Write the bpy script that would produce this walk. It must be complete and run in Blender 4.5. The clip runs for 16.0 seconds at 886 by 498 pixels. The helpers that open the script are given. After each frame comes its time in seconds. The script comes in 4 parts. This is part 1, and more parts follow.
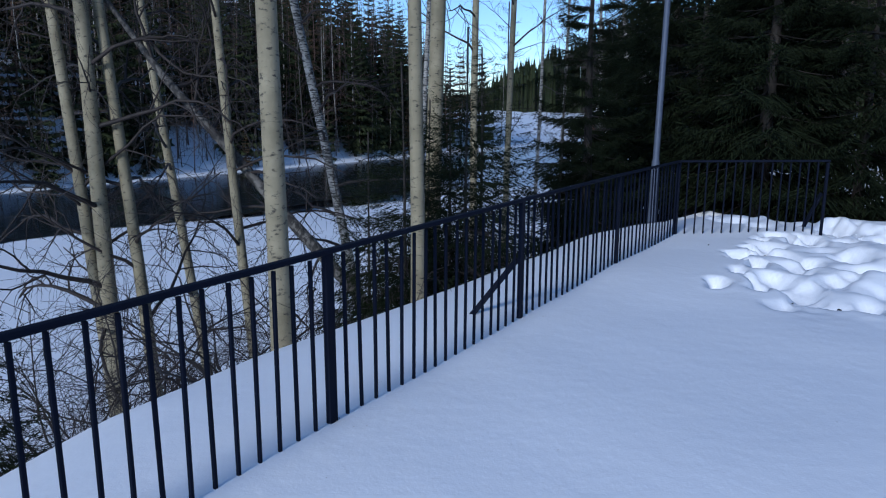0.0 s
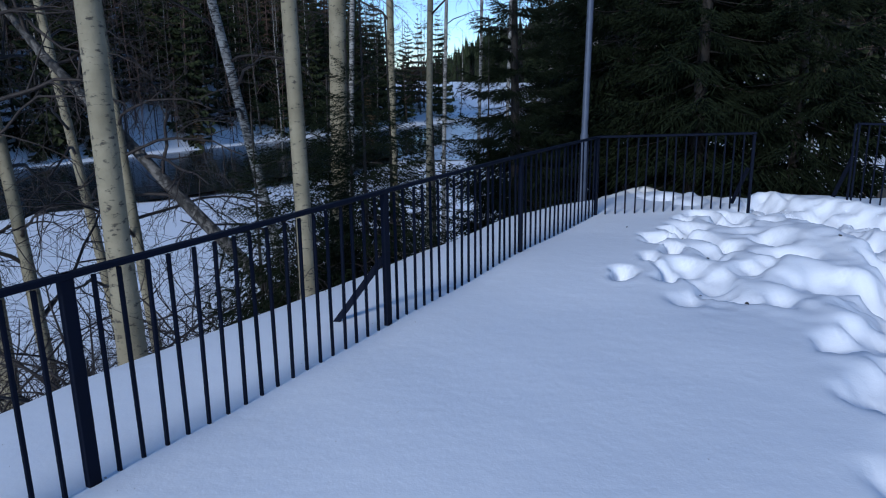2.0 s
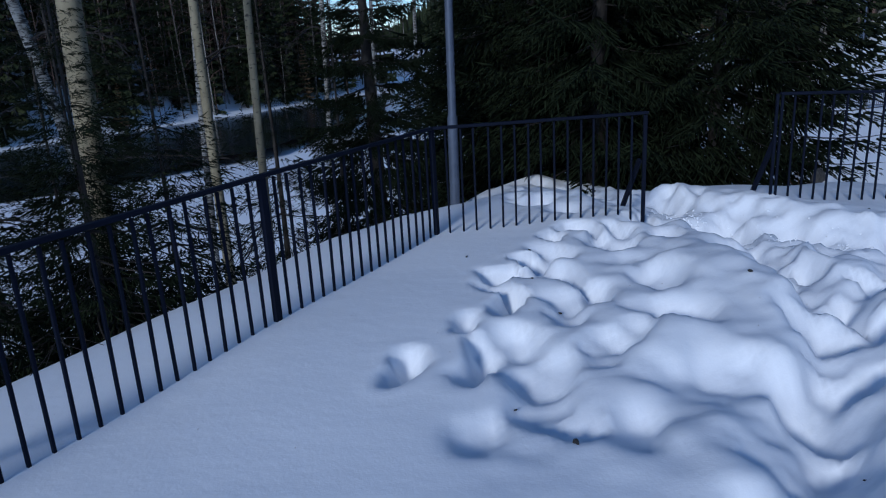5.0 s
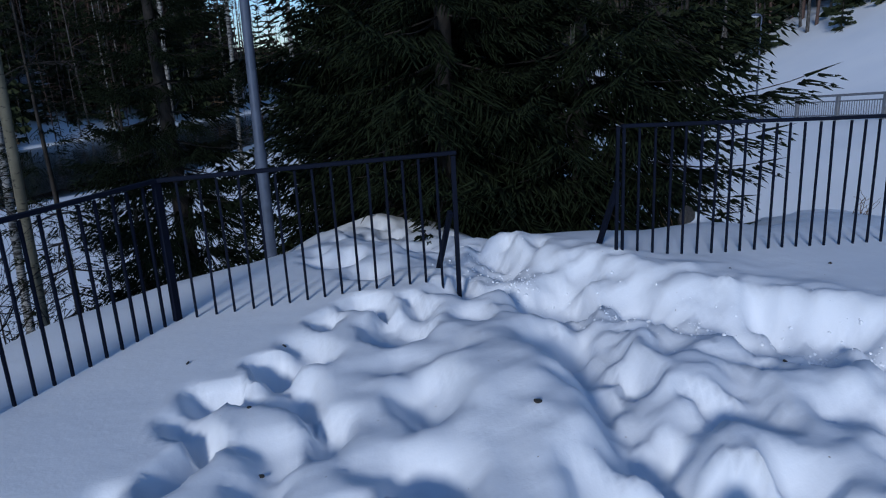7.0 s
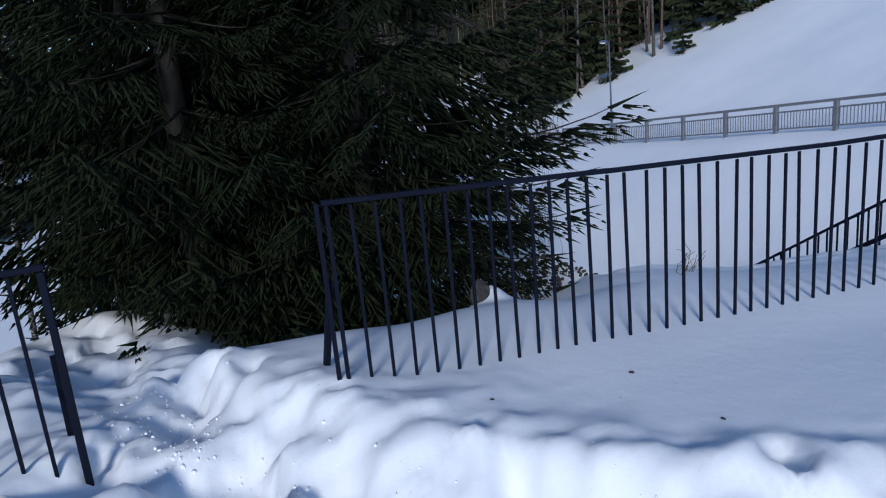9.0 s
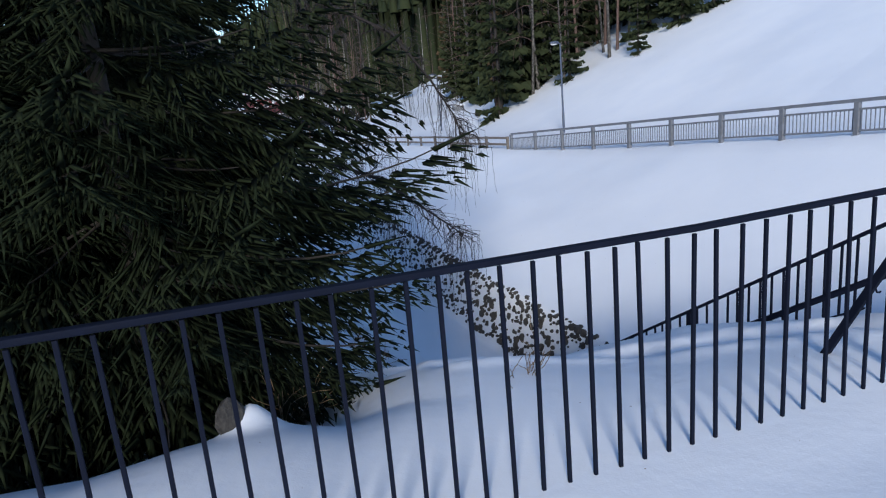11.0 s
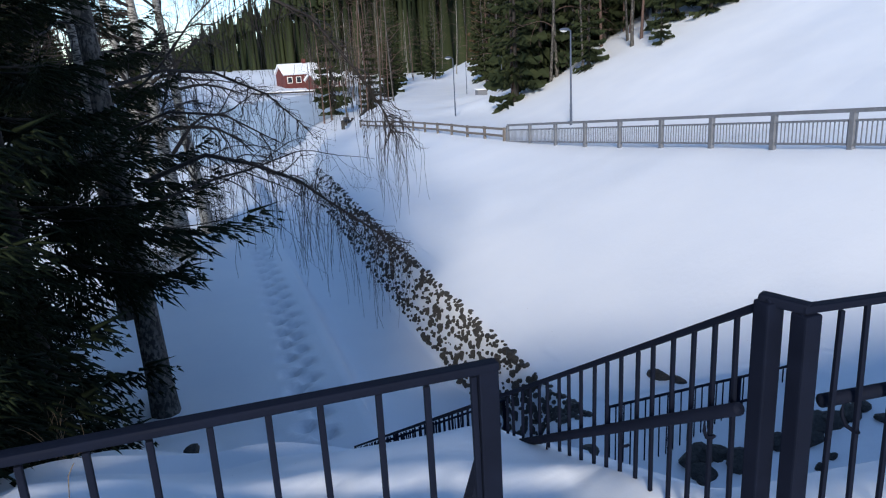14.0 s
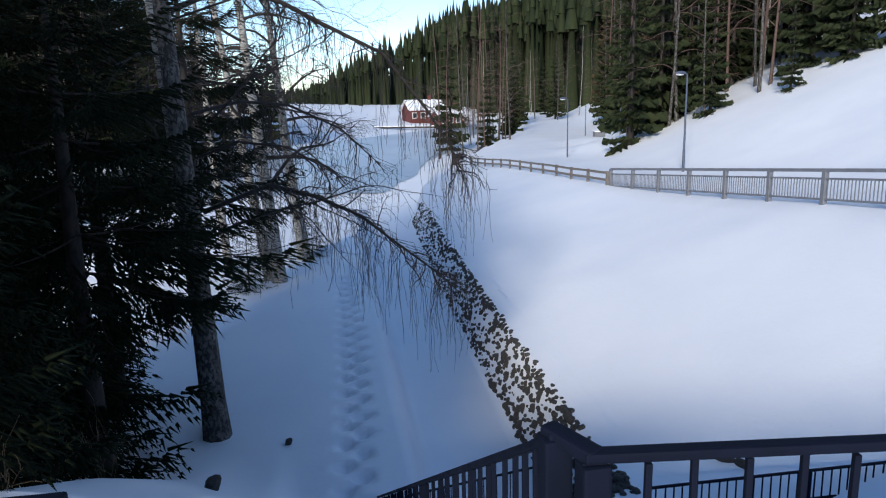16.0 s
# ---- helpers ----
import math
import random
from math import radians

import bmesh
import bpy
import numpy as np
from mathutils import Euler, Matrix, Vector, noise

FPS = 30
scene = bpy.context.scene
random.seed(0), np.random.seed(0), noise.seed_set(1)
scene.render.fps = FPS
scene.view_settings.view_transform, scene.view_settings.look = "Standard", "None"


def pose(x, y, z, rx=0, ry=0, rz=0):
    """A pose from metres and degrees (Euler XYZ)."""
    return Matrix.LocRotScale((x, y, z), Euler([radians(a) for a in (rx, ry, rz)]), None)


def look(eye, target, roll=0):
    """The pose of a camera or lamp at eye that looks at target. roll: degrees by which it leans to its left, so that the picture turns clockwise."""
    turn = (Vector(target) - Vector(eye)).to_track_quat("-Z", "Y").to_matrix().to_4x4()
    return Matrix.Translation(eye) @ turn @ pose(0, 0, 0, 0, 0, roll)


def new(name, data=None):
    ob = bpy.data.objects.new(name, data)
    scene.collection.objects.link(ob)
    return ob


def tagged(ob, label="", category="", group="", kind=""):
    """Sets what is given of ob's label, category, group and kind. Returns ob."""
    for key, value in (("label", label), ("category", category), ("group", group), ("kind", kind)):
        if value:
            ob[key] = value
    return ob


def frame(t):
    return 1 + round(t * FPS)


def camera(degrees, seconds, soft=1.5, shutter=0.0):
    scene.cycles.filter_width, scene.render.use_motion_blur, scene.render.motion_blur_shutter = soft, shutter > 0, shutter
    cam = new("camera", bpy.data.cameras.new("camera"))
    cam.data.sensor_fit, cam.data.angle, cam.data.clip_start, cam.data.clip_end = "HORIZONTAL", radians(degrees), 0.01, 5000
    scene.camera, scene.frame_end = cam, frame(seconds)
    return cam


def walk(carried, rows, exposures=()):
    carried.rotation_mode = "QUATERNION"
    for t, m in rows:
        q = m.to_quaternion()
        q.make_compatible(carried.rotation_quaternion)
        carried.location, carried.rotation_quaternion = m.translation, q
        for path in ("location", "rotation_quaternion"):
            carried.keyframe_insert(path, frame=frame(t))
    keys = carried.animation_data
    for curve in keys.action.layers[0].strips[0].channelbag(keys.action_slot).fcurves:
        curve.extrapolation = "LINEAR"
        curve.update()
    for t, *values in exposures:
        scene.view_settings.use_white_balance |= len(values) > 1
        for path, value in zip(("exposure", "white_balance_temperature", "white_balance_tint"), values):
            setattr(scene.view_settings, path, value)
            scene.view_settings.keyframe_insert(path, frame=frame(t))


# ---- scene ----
cam = camera(63.9, 16.0, soft=1.15)
PATH = [
    (0, (0.504, -0.255, 1.527), (0.452, 1.704, 1.13), 0.1),
    (0.5, (0.563, -0.205, 1.528), (0.545, 1.751, 1.11), 0.2),
    (1, (0.711, -0.058, 1.5), (0.711, 1.894, 1.068), -0.3),
    (1.5, (0.964, 0.172, 1.536), (0.981, 2.12, 1.084), -0.6),
    (2, (1.213, 0.431, 1.55), (1.253, 2.375, 1.078), -0.8),
    (2.5, (1.469, 0.613, 1.516), (1.505, 2.554, 1.035), -1.2),
    (3, (1.685, 1.031, 1.597), (1.748, 2.968, 1.102), -1.1),
    (3.2, (1.785, 1.166, 1.624), (1.861, 3.1, 1.119), -1.1),
    (5.5, (3.04, 2.985, 1.503), (3.21, 4.895, 0.936), -3.7),
    (6, (3.345, 3.24, 1.475), (3.589, 5.142, 0.907), -2.8),
    (6.5, (3.708, 3.661, 1.532), (3.991, 5.557, 0.962), -3.0),
    (7, (4.074, 4.024, 1.536), (4.421, 5.918, 0.993), -3.1),
    (7.5, (4.396, 4.382, 1.556), (4.789, 6.275, 1.044), -3.8),
    (8, (4.745, 4.706, 1.541), (5.195, 6.6, 1.085), -4.7),
    (8.5, (5.177, 5.057, 1.493), (5.736, 6.917, 1.016), -5.0),
    (9, (5.649, 5.376, 1.489), (6.301, 7.206, 1.012), -5.5),
    (9.5, (6.05, 5.624, 1.522), (6.781, 7.421, 1.036), -4.5),
    (10, (6.467, 5.896, 1.507), (7.21, 7.692, 1.037), -5.0),
    (12.3, (8.702, 6.942, 1.65), (9.414, 8.727, 1.096), -5.2),
    (12.5, (8.871, 6.983, 1.632), (9.586, 8.764, 1.068), -5.1),
    (13, (9.274, 7.053, 1.63), (9.988, 8.833, 1.063), -4.4),
    (13.5, (9.734, 7.108, 1.601), (10.409, 8.908, 1.047), -3.8),
    (14, (10.141, 7.069, 1.623), (10.772, 8.89, 1.089), -3.2),
    (14.5, (10.541, 7.068, 1.594), (11.051, 8.933, 1.084), -2.6),
    (15, (10.907, 7.071, 1.659), (11.335, 8.964, 1.178), -1.9),
    (15.5, (11.154, 7.071, 1.651), (11.526, 8.981, 1.19), -1.8),
    (16, (11.329, 7.297, 1.575), (11.656, 9.225, 1.154), -1.5),
]
walk(cam, [(t, look(eye, target, roll)) for t, eye, target, roll in PATH],
     [(0, -0.15, 5400, 10), (3, -0.33, 5350, 10), (5.5, -0.62, 5250, 10), (7, -0.62, 5400, 10), (8, -0.38, 5650, 10), (9, -0.16, 5800, 10), (10, 0.06, 5950, 10), (12.5, 0.50, 6500, 10), (16, 0.50, 6550, 10)])

# ---------------------------------------------------------------- sky and sun
world = bpy.data.worlds.new("winter_sky")
scene.world = world
world.use_nodes = True
SUN_FROM = Vector((-0.43, -0.815, 0.355)).normalized()
sky = world.node_tree.nodes.new("ShaderNodeTexSky")
sky.sky_type, sky.sun_disc = "NISHITA", False
sky.sun_elevation = math.asin(SUN_FROM.z)
sky.sun_rotation = math.atan2(SUN_FROM.x, SUN_FROM.y)
sky.air_density, sky.dust_density, sky.ozone_density = 0.8, 0.0, 3.0
back = world.node_tree.nodes["Background"]
world.node_tree.links.new(sky.outputs[0], back.inputs[0])
back.inputs[1].default_value = 0.15
lamp = bpy.data.lights.new("sun", "SUN")
lamp.energy, lamp.angle, lamp.color = 3.25, radians(10.0), (1.0, 0.93, 0.83)
new("sun", lamp).matrix_world = look(tuple(SUN_FROM * 60), (0, 0, 0))
scene.view_settings.exposure = 0.0

rng = np.random.default_rng(7)

# ---------------------------------------------------------------- materials


def material(name, rough=0.6, metal=0.0):
    m = bpy.data.materials.new(name)
    m.use_nodes = True
    nt = m.node_tree
    b = nt.nodes["Principled BSDF"]
    b.inputs["Roughness"].default_value, b.inputs["Metallic"].default_value = rough, metal
    return m, nt, b


def noise_node(nt, scale, detail=4.0, rough=0.55, stretch=None, space="Object"):
    tc = nt.nodes.new("ShaderNodeTexCoord")
    n = nt.nodes.new("ShaderNodeTexNoise")
    n.inputs["Scale"].default_value, n.inputs["Detail"].default_value, n.inputs["Roughness"].default_value = scale, detail, rough
    mp = nt.nodes.new("ShaderNodeMapping")
    mp.inputs["Scale"].default_value = stretch or (1, 1, 1)
    nt.links.new(tc.outputs[space], mp.inputs[0])
    nt.links.new(mp.outputs[0], n.inputs["Vector"])
    return n


def ramp(nt, src, stops):
    r = nt.nodes.new("ShaderNodeValToRGB")
    e = r.color_ramp.elements
    while len(e) < len(stops):
        e.new(0.5)
    for k, (p, c) in zip(e, stops):
        k.position, k.color = p, (*c, 1)
    nt.links.new(src, r.inputs[0])
    return r.outputs[0]


def mix(nt, fac, a, b):
    m = nt.nodes.new("ShaderNodeMix")
    m.data_type = "RGBA"
    for s, i in ((fac, 0), (a, 6), (b, 7)):
        if isinstance(s, (int, float)):
            m.inputs[i].default_value = s
        elif isinstance(s, tuple):
            m.inputs[i].default_value = (*s, 1)
        else:
            nt.links.new(s, m.inputs[i])
    return m.outputs[2]


def bump(nt, b, pairs):
    last = None
    for src, strength, dist in pairs:
        n = nt.nodes.new("ShaderNodeBump")
        n.inputs["Strength"].default_value, n.inputs["Distance"].default_value = strength, dist
        nt.links.new(src, n.inputs["Height"])
        if last:
            nt.links.new(last, n.inputs["Normal"])
        last = n.outputs[0]
    nt.links.new(last, b.inputs["Normal"])


def make_snow():
    m, nt, b = material("snow", 0.55)
    big, fine, mid = noise_node(nt, 0.35, 3), noise_node(nt, 90, 3), noise_node(nt, 6, 4)
    c = ramp(nt, big.outputs[0], [(0.3, (0.80, 0.83, 0.88)), (0.7, (0.86, 0.88, 0.91))])
    specks = noise_node(nt, 26, 2)
    s = ramp(nt, specks.outputs[0], [(0.77, (0, 0, 0)), (0.80, (1, 1, 1))])
    nt.links.new(mix(nt, s, c, (0.30, 0.25, 0.2)), b.inputs["Base Color"])
    b.inputs["Subsurface Weight"].default_value = 0.0
    b.inputs["Specular IOR Level"].default_value = 0.3
    bump(nt, b, [(mid.outputs[0], 0.16, 0.03), (fine.outputs[0], 0.22, 0.003)])
    return m


def make_bark(name, base, dark, scale, marks, stretch, light=None, lo=0.5, hi=0.58):
    """Bark with stains and dark marks; stretch squeezes the marks into rings or furrows."""
    m, nt, b = material(name, 0.8)
    stain = noise_node(nt, scale * 0.25, 4)
    spot = noise_node(nt, scale, 5, 0.6, stretch)
    c = ramp(nt, stain.outputs[0], [(0.32, base), (0.72, light or tuple(v * 1.25 for v in base))])
    f = ramp(nt, spot.outputs[0], [(lo, (0, 0, 0)), (hi, (1, 1, 1))])
    mm = nt.nodes.new("ShaderNodeMath")
    mm.operation = "MULTIPLY"
    mm.inputs[1].default_value = marks
    nt.links.new(f, mm.inputs[0])
    nt.links.new(mix(nt, mm.outputs[0], c, dark), b.inputs["Base Color"])
    bump(nt, b, [(spot.outputs[0], 0.6, 0.012), (noise_node(nt, 70, 3).outputs[0], 0.4, 0.004)])
    return m


def make_metal(name, colour, rough, flake=(0.25, 0.25, 0.28), metal=0.0):
    m, nt, b = material(name, rough, metal)
    n1, n2 = noise_node(nt, 9, 5), noise_node(nt, 120, 3)
    c = ramp(nt, n1.outputs[0], [(0.35, colour), (0.7, tuple(v * 1.35 for v in colour))])
    f = ramp(nt, n2.outputs[0], [(0.68, (0, 0, 0)), (0.76, (1, 1, 1))])
    nt.links.new(mix(nt, f, c, flake), b.inputs["Base Color"])
    b.inputs["Specular IOR Level"].default_value = 0.07
    nt.links.new(ramp(nt, n1.outputs[0], [(0.3, (rough - 0.1,) * 3), (0.7, (rough + 0.15,) * 3)]), b.inputs["Roughness"])
    bump(nt, b, [(n2.outputs[0], 0.25, 0.002)])
    return m


def make_leaf(name, c0, c1, rough=0.85):
    m, nt, b = material(name, rough)
    geo = nt.nodes.new("ShaderNodeNewGeometry")
    n = noise_node(nt, 1.3, 3)
    a = ramp(nt, geo.outputs["Random Per Island"], [(0.0, c0), (1.0, c1)])
    nt.links.new(mix(nt, n.outputs[0], a, tuple((u + v) * 0.4 for u, v in zip(c0, c1))), b.inputs["Base Color"])
    b.inputs["Specular IOR Level"].default_value = 0.08
    return m


def make_plain(name, c0, c1, rough, scale=6.0, bump_d=0.01, stretch=None, metal=0.0):
    m, nt, b = material(name, rough, metal)
    n1, n2 = noise_node(nt, scale, 5, 0.6, stretch), noise_node(nt, scale * 9, 3)
    nt.links.new(ramp(nt, n1.outputs[0], [(0.35, c0), (0.68, c1)]), b.inputs["Base Color"])
    bump(nt, b, [(n1.outputs[0], 0.5, bump_d), (n2.outputs[0], 0.3, bump_d * 0.3)])
    return m


SNOW = make_snow()
ASPEN = make_bark("aspen_bark", (0.15, 0.13, 0.08), (0.022, 0.019, 0.016), 14, 0.9, (1, 1, 2.2), (0.27, 0.24, 0.16), 0.57, 0.66)
BIRCH = make_bark("birch_bark", (0.22, 0.21, 0.19), (0.016, 0.015, 0.014), 9, 0.95, (1, 1, 4.5), (0.42, 0.41, 0.38), 0.47, 0.57)
OLD_BIRCH = make_bark("old_birch_bark", (0.045, 0.040, 0.036), (0.014, 0.013, 0.012), 16, 0.95, (1, 1, 0.6), (0.17, 0.16, 0.145), 0.44, 0.56)
SPRUCE_BARK = make_bark("spruce_bark", (0.015, 0.012, 0.010), (0.006, 0.005, 0.004), 22, 0.9, (1, 1, 0.4), (0.030, 0.024, 0.019))
TWIG = make_plain("dark_twig_bark", (0.011, 0.008, 0.007), (0.027, 0.019, 0.016), 0.75, 14)
RED_TWIG = make_plain("red_brown_twig_bark", (0.060, 0.035, 0.028), (0.12, 0.075, 0.060), 0.75, 14)
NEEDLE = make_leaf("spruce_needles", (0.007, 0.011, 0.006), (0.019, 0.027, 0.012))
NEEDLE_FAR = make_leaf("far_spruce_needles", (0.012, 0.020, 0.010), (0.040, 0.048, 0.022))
NEEDLE_BROWN = make_leaf("brown_spruce_needles", (0.05, 0.035, 0.022), (0.10, 0.07, 0.042))
BLACK_STEEL = make_metal("black_painted_steel", (0.005, 0.007, 0.015), 0.7, (0.010, 0.012, 0.020))
GREY_STEEL = make_metal("galvanised_steel", (0.17, 0.18, 0.20), 0.5, (0.3, 0.31, 0.33), 0.3)
LAMP_STEEL = make_metal("dull_zinc_pole", (0.07, 0.085, 0.12), 0.5, (0.10, 0.115, 0.15), 0.2)
ROCK = make_plain("dark_wet_rock", (0.016, 0.015, 0.014), (0.052, 0.047, 0.042), 0.75, 5, 0.03)
WOOD = make_plain("weathered_grey_wood", (0.10, 0.085, 0.075), (0.19, 0.17, 0.15), 0.85, 8, 0.01, (1, 1, 6))
DARK_WOOD = make_plain("tarred_wood", (0.018, 0.016, 0.015), (0.045, 0.040, 0.036), 0.8, 8, 0.01)
RED_PAINT = make_plain("faded_red_boards", (0.085, 0.018, 0.016), (0.13, 0.03, 0.025), 0.8, 3, 0.02, (1, 6, 1))
WHITE_PAINT = make_plain("white_painted_trim", (0.66, 0.66, 0.64), (0.78, 0.78, 0.76), 0.6, 6)
GLASS_DARK = make_plain("dark_window_glass", (0.02, 0.025, 0.03), (0.035, 0.04, 0.05), 0.08, 3, 0.0)
LENS = make_plain("pale_lamp_lens", (0.55, 0.56, 0.55), (0.7, 0.7, 0.68), 0.25, 10, 0.002)
ICE = make_plain("grey_river_ice", (0.26, 0.32, 0.39), (0.52, 0.57, 0.63), 0.35, 0.05, 0.05, (1.0, 0.4, 1))
DRY = make_plain("dry_stalks", (0.10, 0.065, 0.035), (0.2, 0.14, 0.08), 0.8, 12)


def make_water():
    m, nt, b = material("dark_river_water", 0.12)
    n = noise_node(nt, 0.9, 4, 0.6, (1, 0.5, 1))
    nt.links.new(ramp(nt, n.outputs[0], [(0.3, (0.008, 0.012, 0.016)), (0.75, (0.018, 0.024, 0.03))]), b.inputs["Base Color"])
    b.inputs["IOR"].default_value = 1.33
    bump(nt, b, [(n.outputs[0], 0.35, 0.06)])
    return m


WATER = make_water()

# ---------------------------------------------------------------- mesh helpers


def mesh_of(name, verts, faces, mat, smooth=False):
    me = bpy.data.meshes.new(name)
    if isinstance(faces, np.ndarray):
        n, k = faces.shape
        me.vertices.add(len(verts))
        me.vertices.foreach_set("co", np.asarray(verts, dtype=np.float32).ravel())
        me.loops.add(n * k)
        me.loops.foreach_set("vertex_index", faces.astype(np.int32).ravel())
        me.polygons.add(n)
        me.polygons.foreach_set("loop_start", np.arange(0, n * k, k, dtype=np.int32))
        me.update(calc_edges=True)
    else:
        me.from_pydata([tuple(v) for v in verts], [], faces)
    me.materials.append(mat)
    if smooth:
        me.polygons.foreach_set("use_smooth", np.ones(len(me.polygons), dtype=bool))
    me.update()
    return me


def part(name, bm, mat, parent, label=""):
    """One mesh object under a thing or a part, from a bmesh or a ready mesh."""
    if isinstance(bm, bmesh.types.BMesh):
        me = bpy.data.meshes.new(name)
        bm.to_mesh(me)
        bm.free()
        me.materials.append(mat)
    else:
        me = bm
    ob = new(name, me)
    ob.parent = parent
    return tagged(ob, label)


def box(bm, m, size, bevel=0.0):
    """A bevelled block in bm, centred on the pose m."""
    r = bmesh.ops.create_cube(bm, size=1.0, matrix=m @ Matrix.Diagonal((*size, 1)))
    if bevel:
        es = list({e for v in r["verts"] for e in v.link_edges})
        bmesh.ops.bevel(bm, geom=es, offset=bevel, segments=2, affect="EDGES", profile=0.6)


def beam(bm, a, b, w, h, bevel=0.004):
    """A bar of section w x h from a to b, its height upright."""
    a, b = Vector(a), Vector(b)
    d = b - a
    x = d.normalized()
    up = Vector((0, 0, 1)) if abs(x.z) < 0.95 else Vector((0, 1, 0))
    y = up.cross(x).normalized()
    z = x.cross(y)
    m = Matrix((x, y, z)).transposed().to_4x4()
    m.translation = (a + b) / 2
    box(bm, m, (d.length, w, h), bevel)


class Tubes:
    """Gathers tapered tubes into one set of quads."""

    def __init__(self):
        self.v, self.f, self.n = [], [], 0

    def add(self, pts, radii, sides=5, cap=True):
        p = np.asarray(pts, float)
        r = np.asarray(radii, float)
        d = np.gradient(p, axis=0)
        d /= np.linalg.norm(d, axis=1)[:, None] + 1e-9
        ref = np.array([0.0, 0, 1]) if abs(d[:, 2].mean()) < 0.8 else np.array([1.0, 0, 0])
        u = np.cross(d, ref)
        u /= np.linalg.norm(u, axis=1)[:, None] + 1e-9
        w = np.cross(d, u)
        a = np.linspace(0, 2 * np.pi, sides, endpoint=False)
        ring = p[:, None] + r[:, None, None] * (np.cos(a)[None, :, None] * u[:, None] + np.sin(a)[None, :, None] * w[:, None])
        k = len(p)
        idx = np.arange(k * sides).reshape(k, sides) + self.n
        nxt = np.roll(idx, -1, axis=1)
        self.f.append(np.stack([idx[:-1], nxt[:-1], nxt[1:], idx[1:]], axis=-1).reshape(-1, 4))
        self.v.append(ring.reshape(-1, 3))
        self.n += k * sides

    def arrays(self):
        return np.concatenate(self.v), np.concatenate(self.f)

    def mesh(self, name, mat, smooth=True):
        return mesh_of(name, *self.arrays(), mat, smooth)

# ---------------------------------------------------------------- the ground: one sheet of snow
CREST = np.array([(-40, -60), (-9, -20), (-2.6, -4), (-1.75, 0.8), (-1.42, 2.3), (-1.2, 3.4), (-0.72, 4.35), (-0.03, 5.35), (0.75, 6.5),
                  (1.7, 7.9), (2.3, 8.95), (2.9, 9.6), (3.55, 9.95), (4.05, 10.7), (4.35, 11.7), (4.8, 12.0), (5.05, 11.0), (5.4, 9.95), (6.9, 9.85), (7.4, 9.95), (7.8, 9.95), (8.15, 9.7), (8.7, 9.85), (9.3, 10.6), (10.5, 11.4), (11.9, 11.4),
                  (12.25, 9.4), (14, 8.9), (22, 8.9), (25.0, 6.0), (60, 4), (60, -60)], float)


def signed_distance(px, py, poly):
    """Metres outside the outline; negative within."""
    d = np.full(px.shape, 1e9)
    inside = np.zeros(px.shape, bool)
    for (x0, y0), (x1, y1) in zip(poly, np.roll(poly, -1, axis=0)):
        ex, ey = x1 - x0, y1 - y0
        t = np.clip(((px - x0) * ex + (py - y0) * ey) / (ex * ex + ey * ey), 0, 1)
        d = np.minimum(d, np.hypot(px - x0 - t * ex, py - y0 - t * ey))
        if y0 != y1:
            inside ^= ((y0 > py) != (y1 > py)) & (px < ex * (py - y0) / ey + x0)
    return np.where(inside, -d, d)


def smooth_noise(x, y, seed, scale, octaves=3):
    """Value noise on a wrapped lattice."""
    g = np.random.default_rng(seed).random((128, 128))
    out, amp, tot = 0, 1.0, 0.0
    for o in range(octaves):
        u, v = x / scale * 2 ** o + 17.3 * o + 500, y / scale * 2 ** o + 9.1 * o + 500
        i, j = np.floor(u).astype(int), np.floor(v).astype(int)
        fu, fv = u - i, v - j
        fu, fv = fu * fu * (3 - 2 * fu), fv * fv * (3 - 2 * fv)
        a, b = g[i % 128, j % 128], g[(i + 1) % 128, j % 128]
        c, d = g[i % 128, (j + 1) % 128], g[(i + 1) % 128, (j + 1) % 128]
        out = out + amp * ((a * (1 - fu) + b * fu) * (1 - fv) + (c * (1 - fu) + d * fu) * fv)
        tot, amp = tot + amp, amp * 0.5
    return out / tot - 0.5


def soft(v, w):
    """max(v, 0) with a rounded corner of width w."""
    return w * np.logaddexp(0, v / w)


def step(v, a, b):
    t = np.clip((v - a) / (b - a), 0, 1)
    return t * t * (3 - 2 * t)


def shift(y):
    """The right bank bends away beyond the canal."""
    return 0.30 * soft(y - 56, 4.0)


def road_base(y):
    return np.interp(y, [0, 8, 19, 23.5, 28, 33, 37.5, 65, 110, 200], [0.15, 0.0, -0.95, -1.42, -1.94, -2.27, -2.6, -3.7, -4.0, -4.0])


def canal_right(y):
    return 15.1 + 0.03 * (y - 18) + 0.0006 * np.maximum(y - 18, 0) ** 2


def canal_left(y):
    return 12.9 + 0.022 * (y - 19)


HILL_P, HILL_U, HILL_N = (-37.0, 61.0), (0.571, 0.821), (-0.821, 0.571)

# hollows trodden into the snow: deep prints between the trench and the corner, and the trench itself
PRINT_RNG = np.random.default_rng(21)
PRINTS = []


def along(pts, t):
    """The place a share t of the way along a line of points."""
    p = np.array(pts, float)
    run = np.r_[0, np.cumsum(np.hypot(*np.diff(p, axis=0).T))]
    return tuple(float(np.interp(t * run[-1], run, p[:, i])) for i in (0, 1))


